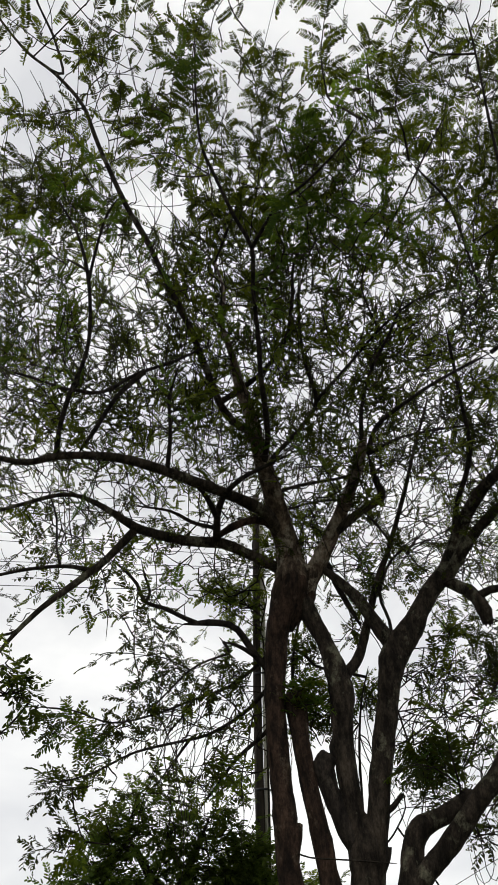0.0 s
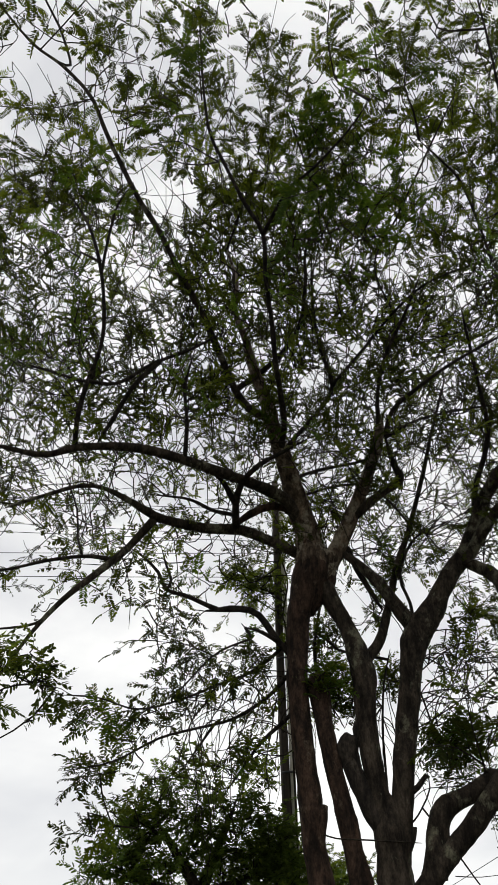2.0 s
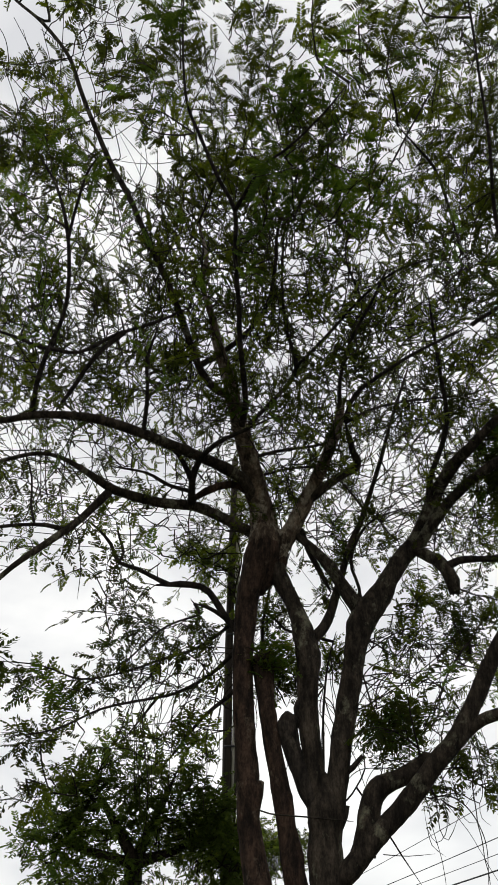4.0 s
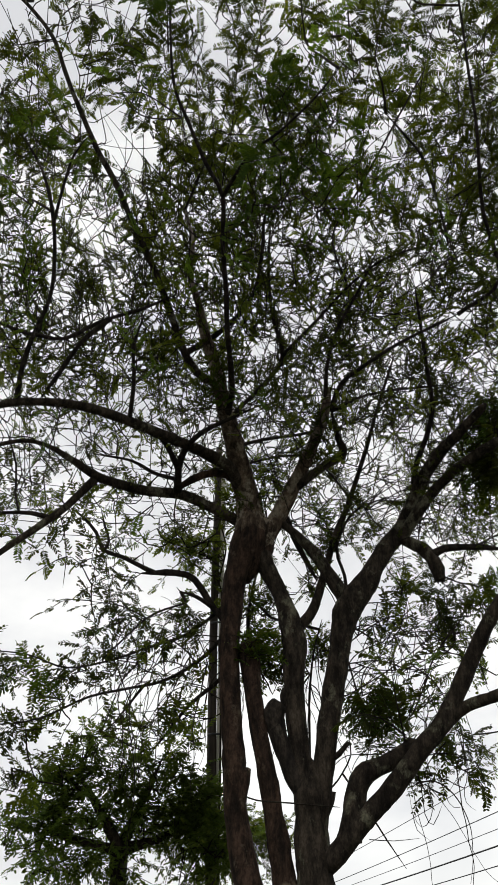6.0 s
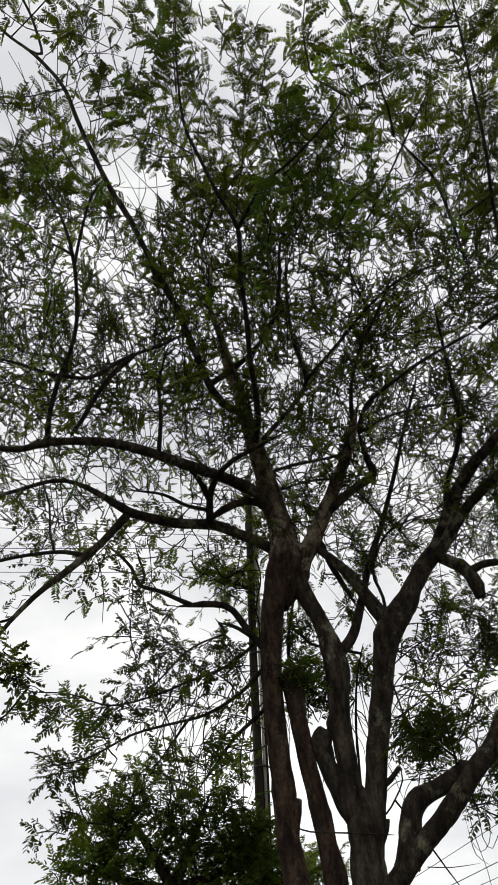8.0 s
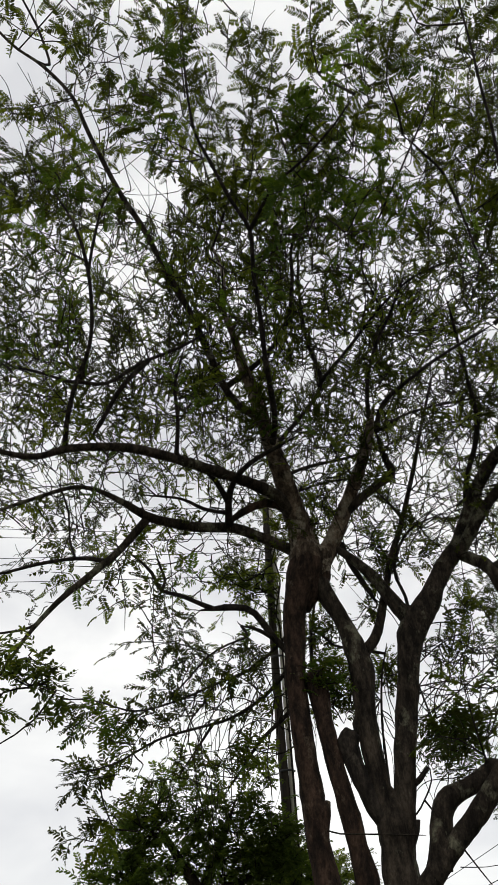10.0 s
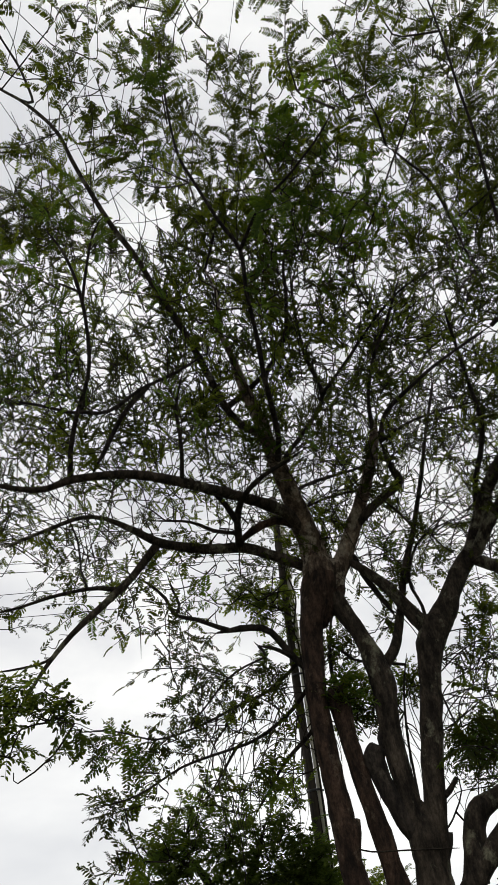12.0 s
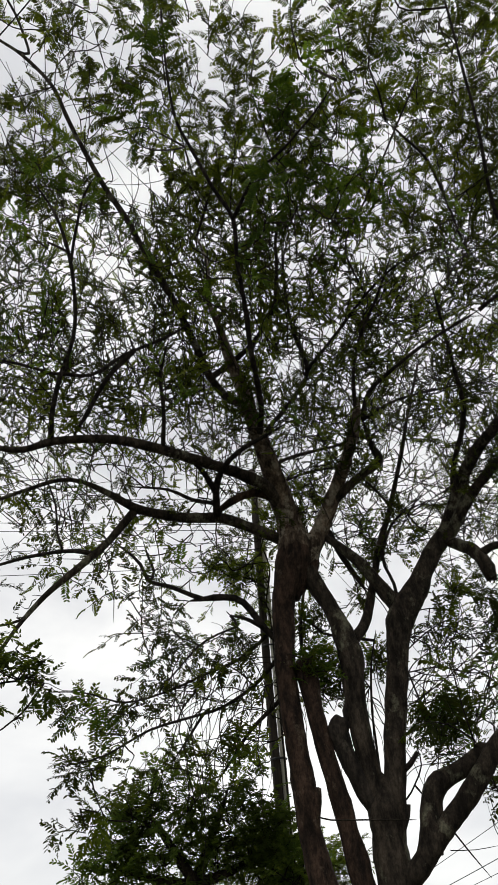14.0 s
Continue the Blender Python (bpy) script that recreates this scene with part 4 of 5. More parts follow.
g.cluster((-2.37, 0.10, 2.96), 0.09, 1, (-0.9, -0.1, 0.12), 0.22, gap=0.05)
g.cluster((-2.29, 0.10, 3.00), 0.09, 1, (-0.9, -0.1, 0.12), 0.22, gap=0.05)
g.cluster((-2.71, -0.20, 5.76), 0.09, 1, (-0.9, -0.1, 0.12), 0.22, gap=0.05)
g.cluster((-2.76, -0.20, 5.53), 0.09, 1, (-0.9, -0.1, 0.12), 0.22, gap=0.05)
g.cluster((-2.52, -0.20, 5.59), 0.09, 1, (-0.9, -0.1, 0.12), 0.22, gap=0.05)
g.cluster((-2.33, -0.20, 5.43), 0.09, 1, (-0.9, -0.1, 0.12), 0.22, gap=0.05)
g.cluster((-2.15, -0.20, 5.62), 0.09, 2, (-0.9, -0.1, 0.12), 0.22, gap=0.05)
g.cluster((-1.78, -0.20, 5.66), 0.09, 2, (-0.9, -0.1, 0.12), 0.22, gap=0.05)
g.cluster((-1.63, -0.20, 4.99), 0.09, 1, (-0.9, -0.1, 0.12), 0.22, gap=0.05)
g.cluster((-2.20, -0.20, 4.96), 0.09, 1, (-0.9, -0.1, 0.12), 0.22, gap=0.05)
g.cluster((-2.00, -0.20, 4.90), 0.09, 1, (-0.9, -0.1, 0.12), 0.22, gap=0.05)
g.cluster((-2.48, -0.20, 5.09), 0.09, 1, (-0.9, -0.1, 0.12), 0.22, gap=0.05)
g.cluster((-2.71, -0.20, 5.15), 0.09, 1, (-0.9, -0.1, 0.12), 0.22, gap=0.05)
g.cluster((-2.92, -0.20, 5.12), 0.09, 1, (-0.9, -0.1, 0.12), 0.22, gap=0.05)
g.cluster((-2.99, -0.20, 5.76), 0.09, 1, (-0.9, -0.1, 0.12), 0.22, gap=0.05)
g.cluster((-3.04, -0.20, 5.50), 0.09, 1, (-0.9, -0.1, 0.12), 0.22, gap=0.05)
g.cluster((-0.34, 0.80, 4.91), 0.19, 2, (0.1, 0, 0.6))
g.cluster((-0.28, 0.50, 4.29), 0.26, 11, (0.1, 0, 0.6))
g.cluster((-0.22, 0.40, 4.06), 0.17, 5, (0.1, 0, 0.6))
g.cluster((-0.54, 0.50, 4.60), 0.15, 3, (0.1, 0, 0.6))
g.cluster((-0.49, -0.10, 4.12), 0.13, 4, (0.1, 0, 0.6))
g.cluster((-0.39, -0.10, 4.02), 0.13, 3, (0.1, 0, 0.6))
g.cluster((-0.41, 0.40, 3.96), 0.16, 3, (0.1, 0, 0.6))
g.cluster((-0.33, 0.60, 4.76), 0.19, 3, (0.1, 0, 0.6))
g.cluster((0.14, 0.60, 5.06), 0.18, 2, (0.1, 0, 0.6))
g.cluster((0.19, 0.50, 4.31), 0.16, 5, (0.1, 0, 0.6))
g.cluster((0.85, 0.80, 4.83), 0.31, 3, (0.25, -0.1, 0.5))
g.cluster((1.40, 0.80, 4.94), 0.35, 7, (0.25, -0.1, 0.5))
g.cluster((1.44, 0.60, 4.44), 0.28, 3, (0.25, -0.1, 0.5))
g.cluster((0.95, 0.40, 3.83), 0.29, 5, (0.25, -0.1, 0.5))
g.cluster((0.56, 0.40, 3.66), 0.23, 3, (0.25, -0.1, 0.5))
g.cluster((0.64, 0.30, 3.27), 0.22, 1, (0.25, -0.1, 0.5))
g.cluster((0.96, 0.20, 3.05), 0.2, 1, (0.25, -0.1, 0.5))
g.cluster((1.94, 0.00, 5.38), 0.31, 3, (0.25, -0.1, 0.5))
g.cluster((1.77, 0.00, 4.65), 0.30, 5, (0.25, -0.1, 0.5))
g.cluster((1.55, 0.00, 3.95), 0.28, 3, (0.25, -0.1, 0.5))
g.cluster((1.38, 0.00, 3.25), 0.25, 2, (0.25, -0.1, 0.5))
g.cluster((1.79, 0.00, 3.51), 0.34, 3, (0.25, -0.1, 0.5))
g.cluster((1.37, 0.40, 5.92), 0.20, 2, (0.2, -0.1, 0.5))
g.cluster((1.52, 0.40, 5.74), 0.20, 2, (0.2, -0.1, 0.5))
g.cluster((1.94, 0.40, 5.95), 0.20, 2, (0.2, -0.1, 0.5))
g.cluster((2.00, 0.40, 5.59), 0.20, 2, (0.2, -0.1, 0.5))
g.cluster((1.70, 0.40, 5.00), 0.20, 2, (0.2, -0.1, 0.5))
g.cluster((1.83, 0.40, 4.74), 0.20, 2, (0.2, -0.1, 0.5))
g.cluster((1.52, 0.40, 4.68), 0.20, 2, (0.2, -0.1, 0.5))
g.cluster((1.26, 0.40, 4.87), 0.20, 2, (0.2, -0.1, 0.5))
g.cluster((1.16, 0.40, 4.57), 0.20, 2, (0.2, -0.1, 0.5))
g.cluster((1.37, 0.40, 4.45), 0.20, 2, (0.2, -0.1, 0.5))
g.cluster((1.64, 0.40, 4.38), 0.20, 2, (0.2, -0.1, 0.5))
g.cluster((0.87, 0.40, 4.57), 0.20, 2, (0.2, -0.1, 0.5))
g.cluster((1.13, 0.40, 5.19), 0.20, 2, (0.2, -0.1, 0.5))
g.cluster((1.69, 0.40, 4.04), 0.20, 2, (0.2, -0.1, 0.5))
g.cluster((1.46, 0.40, 3.46), 0.20, 2, (0.2, -0.1, -0.2))
g.cluster((1.31, 0.40, 3.22), 0.20, 2, (0.2, -0.1, -0.2))
g.cluster((1.15, 0.40, 3.17), 0.20, 2, (0.2, -0.1, -0.2))
g.cluster((1.44, 0.40, 3.12), 0.18, 1, (0.2, -0.1, -0.2))
g.cluster((1.07, 0.40, 3.37), 0.20, 2, (0.2, -0.1, -0.2))
g.cluster((1.59, 0.40, 3.31), 0.20, 2, (0.2, -0.1, -0.2))
g.cluster((0.67, 0.40, 3.52), 0.20, 2, (0.2, -0.1, 0.5))
g.cluster((0.85, 0.40, 3.68), 0.20, 2, (0.2, -0.1, 0.5))
g.cluster((0.46, 0.40, 5.74), 0.20, 2, (0.2, -0.1, 0.5))
g.cluster((0.69, 0.40, 5.53), 0.20, 2, (0.2, -0.1, 0.5))
g.cluster((0.17, 0.40, 5.92), 0.20, 2, (0.2, -0.1, 0.5))
g.cluster((0.24, 0.40, 5.27), 0.20, 2, (0.2, -0.1, 0.5))
g.cluster((2.10, -0.40, 6.75), 0.14, 7, (-0.5, -0.2, 0.1), 0.22)
g.cluster((2.00, -0.40, 6.46), 0.14, 7, (-0.4, -0.2, -0.2), 0.22)
g.cluster((2.00, -0.40, 6.17), 0.14, 7, (-0.2, -0.1, -0.8), 0.22)
g.cluster((1.86, -0.40, 5.95), 0.14, 7, (-0.1, -0.1, -0.9), 0.22)
g.cluster((1.93, -0.40, 5.82), 0.14, 7, (0, -0.1, -0.9), 0.22)
g.cluster((0.48, 0.25, 3.56), 0.10, 1, (-0.2, -0.2, 0.6), 0.22, 0.8)
g.cluster((0.61, 0.25, 3.61), 0.10, 1, (-0.2, -0.2, 0.6), 0.22, 0.8)
g.cluster((0.88, 0.25, 3.48), 0.10, 2, (-0.2, -0.2, 0.6), 0.22, 0.8)
g.cluster((0.66, 0.25, 3.41), 0.10, 1, (-0.2, -0.2, 0.6), 0.22, 0.8)
g.cluster((0.99, 0.25, 3.56), 0.10, 1, (-0.2, -0.2, 0.6), 0.22, 0.8)
g.cluster((0.54, 0.25, 3.46), 0.10, 1, (-0.2, -0.2, 0.6), 0.22, 0.8)
g.cluster((1.19, 0.20, 3.25), 0.10, 1, (0.3, -0.1, -0.7), 0.22, 0.3)
g.cluster((1.44, 0.20, 3.10), 0.10, 1, (0.3, -0.1, -0.7), 0.22, 0.3)
g.cluster((1.37, 0.40, 4.45), 0.16, 2, (0.2, -0.1, 0.3))
g.cluster((1.62, 0.40, 4.56), 0.16, 2, (0.2, -0.1, 0.3))
g.cluster((1.81, 0.40, 4.71), 0.16, 2, (0.2, -0.1, 0.3))
g.cluster((1.54, 0.40, 4.39), 0.16, 2, (0.2, -0.1, 0.3))
g.cluster((1.48, 0.40, 4.62), 0.16, 2, (0.2, -0.1, 0.3))
g.tangle((0.94, 0.40, 4.43), 0.48, 21, 1.0)
g.tangle((1.04, 0.30, 3.85), 0.46, 15, 1.0)
g.tangle((0.62, 0.30, 3.86), 0.34, 12, 1.0)
g.tangle((1.02, 0.00, 3.07), 0.32, 9, 1.0)
g.tangle((0.08, 0.30, 3.92), 0.23, 15, 1.0)
g.tangle((0.20, 0.20, 4.94), 0.29, 7)
g.tangle((-0.25, 0.40, 4.74), 0.24, 9, 1.0)
g.tangle((-1.20, 0.10, 3.82), 0.44, 18, 1.0)
g.tangle((-1.65, 0.00, 3.89), 0.43, 15, 1.0)
g.tangle((-1.04, 0.20, 4.38), 0.34, 12, 1.0)
g.tangle((-2.14, -1.22, 7.37), 0.60, 21)
g.tangle((-2.81, -0.27, 6.17), 0.43, 12)
g.tangle((-0.21, -0.39, 6.18), 0.47, 15)
g.tangle((0.63, -0.55, 6.49), 0.54, 18)
g.tangle((-1.14, -0.55, 6.37), 0.41, 12)
g.tangle((0.16, 0.20, 5.71), 0.37, 9)
g.tangle((0.94, 0.00, 5.59), 0.42, 12)
g.tangle((-0.54, -1.25, 7.31), 0.59, 18)
g.tangle((0.53, -1.18, 7.36), 0.61, 18)
g.tangle((1.47, -0.13, 6.05), 0.44, 12)
g.tangle((1.51, -0.79, 7.05), 0.57, 15)
g.tangle((-1.55, -0.97, 6.95), 0.53, 18)
g.shoot([(-0.12, -3.28, 8.62), (-0.17, -3.49, 8.95), (-0.12, -3.68, 9.34), (-0.08, -3.81, 9.65)], 0.30, 0.060)
g.shoot([(0.30, -3.28, 8.82), (0.28, -3.43, 9.07), (0.36, -3.52, 9.31)], 0.22, 0.060)
g.shoot([(-1.39, -3.03, 8.80), (-1.41, -3.29, 9.29), (-1.36, -3.49, 9.69), (-1.29, -3.63, 10.00)], 0.30, 0.060)
g.shoot([(0.66, -2.83, 9.23), (0.72, -2.99, 9.61), (0.78, -3.09, 9.89)], 0.20, 0.060)
g.shoot([(-0.55, -2.61, 9.44), (-0.48, -2.78, 9.82), (-0.60, -2.93, 10.15), (-0.84, -3.05, 10.42)], 0.24, 0.060)
g.shoot([(1.09, -3.03, 10.01), (0.96, -3.20, 10.31), (0.89, -3.32, 10.58)], 0.26, 0.060)
g.shoot([(-0.87, -2.34, 8.92), (-0.71, -2.61, 9.43), (-0.79, -2.79, 9.81)], 0.24, 0.060)
g.shoot([(-1.25, -2.70, 8.26), (-1.64, -2.80, 8.49), (-1.98, -2.74, 8.50)], 0.26, 0.060)
g.shoot([(-2.39, -2.26, 9.13), (-2.91, -2.08, 9.04), (-3.43, -1.84, 8.87)], 0.26, 0.060)
g.shoot([(-2.68, -2.53, 9.86), (-3.22, -2.40, 9.93), (-3.73, -2.33, 10.14)], 0.22, 0.060)
g.shoot([(-2.57, -2.35, 7.36), (-2.91, -2.42, 7.61), (-3.17, -2.48, 7.84)], 0.26, 0.060)
g.shoot([(0.82, -0.15, 3.28), (0.75, -0.30, 3.53), (0.71, -0.40, 3.82)], 0.42, 0.075, kinds=(16, 23))
g.shoot([(0.83, -0.10, 3.31), (0.62, -0.20, 3.42), (0.37, -0.30, 3.44)], 0.34, 0.060, kinds=(16, 23))
g.shoot([(-1.44, 0.00, 4.36), (-1.73, 0.00, 4.50), (-2.03, 0.00, 4.54)], 0.28, 0.060, kinds=(16, 23))
g.cluster((0.62, 0.50, 5.74), 0.29, 1, (0.25, -0.1, 0.5))
g.cluster((0.15, 0.50, 4.14), 0.18, 1, (0.1, 0, 0.6))
g.cluster((0.73, 0.60, 4.28), 0.24, 1, (0.25, -0.1, 0.5))
g.cluster((0.86, 0.40, 3.58), 0.23, 1, (0.25, -0.1, 0.5))
# The crown's leaning face: x runs across it, y up it, both as shares of the distance from the camera's first place.
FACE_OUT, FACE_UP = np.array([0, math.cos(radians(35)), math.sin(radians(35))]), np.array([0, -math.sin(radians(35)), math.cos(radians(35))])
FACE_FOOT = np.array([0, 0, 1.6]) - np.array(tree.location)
# Leaf gaps, cut through the crown along sight lines from that place.
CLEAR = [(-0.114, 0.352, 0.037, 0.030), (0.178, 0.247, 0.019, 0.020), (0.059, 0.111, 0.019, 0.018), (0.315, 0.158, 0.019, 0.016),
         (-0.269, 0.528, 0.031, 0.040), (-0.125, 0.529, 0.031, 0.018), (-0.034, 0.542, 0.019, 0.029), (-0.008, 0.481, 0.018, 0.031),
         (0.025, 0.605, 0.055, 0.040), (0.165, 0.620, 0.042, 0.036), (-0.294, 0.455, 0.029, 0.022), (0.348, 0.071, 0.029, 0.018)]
OPEN = [(-0.180, 0.231, 0.088, 0.051, 0.55), (-0.027, 0.480, 0.088, 0.095, 0.8), (0.222, -0.054, 0.080, 0.040, 0.7), (0.268, 0.403, 0.073, 0.080, 0.8),
        (-0.259, 0.303, 0.044, 0.026, 0.3), (-0.049, 0.429, 0.044, 0.044, 0.75), (-0.224, -0.067, 0.110, 0.080, 0.6), (-0.195, 0.064, 0.110, 0.066, 0.75)]
TUFT = [(0.146, 0.501, 0.040, 0.033, 6000), (0.101, 0.431, 0.048, 0.037, 6000), (0.076, 0.364, 0.033, 0.037, 6000), (0.068, 0.306, 0.033, 0.033, 6000), (0.120, 0.335, 0.029, 0.040, 6000),
        (-0.114, 0.303, 0.035, 0.022, 4200), (-0.118, 0.454, 0.026, 0.026, 4200), (-0.259, 0.249, 0.044, 0.029, 2600), (-0.259, 0.175, 0.058, 0.035, 5600), (-0.320, 0.150, 0.045, 0.045, 4200), (-0.086, 0.104, 0.026, 0.025, 4200),
        (-0.202, 0.049, 0.031, 0.015, 4200), (0.031, 0.071, 0.029, 0.029, 4200), (-0.103, 0.552, 0.029, 0.026, 4200), (-0.223, 0.373, 0.051, 0.026, 4200), (0.286, 0.277, 0.051, 0.033, 4200),
        (0.149, 0.358, 0.029, 0.044, 4200), (-0.013, 0.254, 0.044, 0.044, 4200)]
FULL_X, FULL_Y = (-0.248, -0.169, -0.089, -0.008, 0.072, 0.153, 0.235, 0.317), (-0.170, -0.093, 0.098, 0.289, 0.481, 0.620)
FULL = np.array([[0.00, 0.00, 0.00, 0.00, 0.00, 0.00, 0.00, 0.00],
                 [0.19, 0.25, 0.34, 0.33, 0.86, 0.56, 0.54, 0.56],
                 [1.46, 1.20, 1.40, 1.18, 2.12, 2.15, 1.30, 1.05],
                 [0.78, 0.47, 0.94, 0.90, 0.93, 0.70, 0.94, 1.33],
                 [0.15, 0.29, 0.19, 0.34, 0.13, 0.15, 0.18, 0.42],
                 [0.10, 0.16, 0.13, 0.22, 0.15, 0.14, 0.14, 0.33]])


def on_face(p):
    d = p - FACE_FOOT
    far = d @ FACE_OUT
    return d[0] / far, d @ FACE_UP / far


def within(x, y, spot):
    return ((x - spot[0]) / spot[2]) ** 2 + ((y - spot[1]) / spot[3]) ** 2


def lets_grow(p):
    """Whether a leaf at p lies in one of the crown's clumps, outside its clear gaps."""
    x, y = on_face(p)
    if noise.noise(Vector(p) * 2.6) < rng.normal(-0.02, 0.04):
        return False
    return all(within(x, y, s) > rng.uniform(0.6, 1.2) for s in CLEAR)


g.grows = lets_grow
starts = []
for k in range(5000):
    x, y = -0.47 + 0.92 * ((0.5 + k * 0.7548776662) % 1), -0.17 + 0.89 * ((0.5 + k * 0.5698402910) % 1)
    full = np.interp(y, FULL_Y, [np.interp(x, FULL_X, r) for r in FULL]) * (0.95 + 0.6 * noise.noise(Vector((x * 14, y * 14, 4.2))))
    for s in OPEN:
        if within(x, y, s) < 1:
            full *= s[4]
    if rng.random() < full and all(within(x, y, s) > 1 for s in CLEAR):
        starts.append((x, y, rng.uniform(7.7, 10.0), 0))
# Tufts on the near side take the leaf green with light painted in.
for s in TUFT:
    for _ in range(max(3, int(s[2] * s[3] * s[4]))):
        a, r = rng.uniform(0, 6.28), rng.uniform(0, 1) ** 0.5
        starts.append((s[0] + s[2] * r * math.cos(a), s[1] + s[3] * r * math.sin(a) - 0.035, rng.uniform(6.8, 7.8), 1))
starts = [(FACE_FOOT + d * (FACE_OUT + x * np.array([1, 0, 0]) + y * FACE_UP), x, y, tuft) for x, y, d, tuft in starts]
wood = np.vstack(g.lines)
starts.sort(key=lambda e: np.linalg.norm(wood - e[0], axis=1).min())
for p, x, y, tuft in starts:
    lift = 0.45 + 1.1 * max(0, y - 0.05)
    way = FACE_UP * lift + np.array([1.1 * x, 0, 0]) + rng.normal(0, 0.42, 3)
    way /= np.linalg.norm(way)
    size = np.interp(y, (-0.1, 0.05, 0.22, 0.34, 0.5), (0.135, 0.155, 0.175, 0.24, 0.31))
    g.frond(p, way, rng.uniform(0.4, 0.6) if tuft else rng.uniform(0.55, 0.95), size, 0.05 if tuft else np.interp(y, (0.2, 0.4), (0.056, 0.1)), (0, 7) if y > 0.29 else (8, 15) if y > -0.02 else (16, 23), tuft)

g.clothe(4.4, 5.6, 0.05, 3.5, 0.32, 0.17, 0.3)
g.clothe(5.6, 7.6, 0.06, 2.0, 0.5, 0.22, 0.45)
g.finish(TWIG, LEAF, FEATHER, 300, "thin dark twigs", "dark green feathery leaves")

# ---- the dense round-crowned tree behind it ----
bush = tagged(new("tree"), "dense green leafy tree behind the tall one", "tree")
bush.location = (-0.83, 8.60, 0)
g = Growth(bush)
g.limb("trunk", [(0.00, 0.00, -0.20, 0.340), (0.04, 0.00, 0.80, 0.270), (0.01, 0.00, 2.60, 0.163)])
g.limb("branch", [(0.01, 0.00, 2.60, 0.122), (-0.22, -0.16, 2.96, 0.081), (-0.47, -0.16, 3.31, 0.049)])
g.limb("branch", [(0.01, 0.00, 2.60, 0.122), (0.20, 0.16, 3.11, 0.083), (0.37, 0.00, 3.44, 0.049)])
g.limb("branch", [(0.01, 0.00, 2.60, 0.114), (0.55, 0.00, 2.78, 0.065), (0.82, -0.08, 3.01, 0.040)])
g.limb("branch", [(0.01, 0.00, 2.60, 0.114), (-0.60, 0.00, 2.75, 0.066), (-0.90, 0.00, 2.90, 0.041)])
g.spray((0.77, 0.00, 3.18), 0.29, 10, 0.19)
g.spray((0.93, -0.08, 2.87), 0.25, 12, 0.19)
g.spray((0.98, -0.08, 2.62), 0.28, 12, 0.19)
g.spray((0.82, -0.08, 2.96), 0.25, 10, 0.19)
g.spray((-0.42, -0.16, 3.42), 0.35, 14, 0.19)
g.spray((-0.04, 0.00, 3.50), 0.32, 12, 0.19)
g.spray((0.36, 0.08, 3.46), 0.33, 12, 0.19)
g.spray((-0.56, -0.16, 3.12), 0.38, 15, 0.19)
g.spray((-0.05, -0.23, 3.09), 0.38, 16, 0.19)
g.spray((0.43, -0.08, 3.12), 0.38, 16, 0.19)
g.spray((-0.78, 0.00, 2.85), 0.36, 11, 0.19)
g.spray((-0.25, -0.23, 2.76), 0.38, 16, 0.19)
g.spray((0.23, -0.16, 2.76), 0.38, 18, 0.19)
g.spray((0.71, 0.00, 2.87), 0.32, 14, 0.19)
g.spray((0.76, 0.00, 2.59), 0.38, 14, 0.19)
g.spray((0.02, -0.16, 2.44), 0.56, 21, 0.19)
g.spray((-0.63, 0.00, 2.47), 0.52, 18, 0.19)
g.spray((0.60, 0.00, 2.28), 0.57, 15, 0.19)
g.spray((-0.72, -0.20, 2.87), 0.30, 13, 0.22)
g.spray((-1.02, -0.20, 2.63), 0.26, 5, 0.22)
g.spray((-0.54, -0.20, 3.27), 0.26, 10, 0.22)
g.spray((-0.74, -0.20, 2.57), 0.35, 13, 0.22)
g.spray((0.82, -0.20, 2.74), 0.20, 8, 0.22)
g.spray((0.95, -0.20, 2.52), 0.20, 8, 0.22)
g.spray((0.85, -0.20, 3.02), 0.18, 6, 0.22)
g.spray((0.43, -0.20, 2.95), 0.30, 11, 0.22)
g.finish(TWIG, LEAF_BUSH, BROAD, 0, "thin twigs", "dense mid-green leaves")

# ---- the bright green tree farther off ----
far_tree = tagged(new("tree"), "bright green tree standing far behind the others", "tree")
far_tree.location = (0.21, 20.00, 0)
g = Growth(far_tree)
g.limb("trunk", [(0.00, 0.00, -0.20, 0.400), (-0.10, 0.00, 0.90, 0.300), (0.00, 0.00, 3.69, 0.235)])
g.limb("branch", [(0.00, 0.00, 3.69, 0.147), (-0.24, 0.00, 4.23, 0.088), (-0.49, 0.00, 4.68, 0.059)])
g.limb("branch", [(0.00, 0.00, 3.69, 0.147), (0.52, 0.00, 4.11, 0.088), (0.79, 0.00, 4.44, 0.059)])
g.spray((-0.49, 0.00, 4.68), 0.59, 28, 0.26)
g.spray((0.14, 0.00, 4.39), 0.59, 24, 0.26)
g.spray((0.78, 0.00, 4.33), 0.59, 24, 0.26)
g.spray((-0.12, 0.00, 3.90), 0.88, 32, 0.26)
g.spray((0.88, 0.00, 3.78), 0.88, 28, 0.26)
g.spray((1.51, 0.00, 3.88), 0.74, 16, 0.26)
g.spray((-1.00, 0.00, 4.13), 0.74, 20, 0.26)
g.finish(TWIG, LEAF_NEAR, MEDIUM, 0, "thin twigs", "bright green leaves")

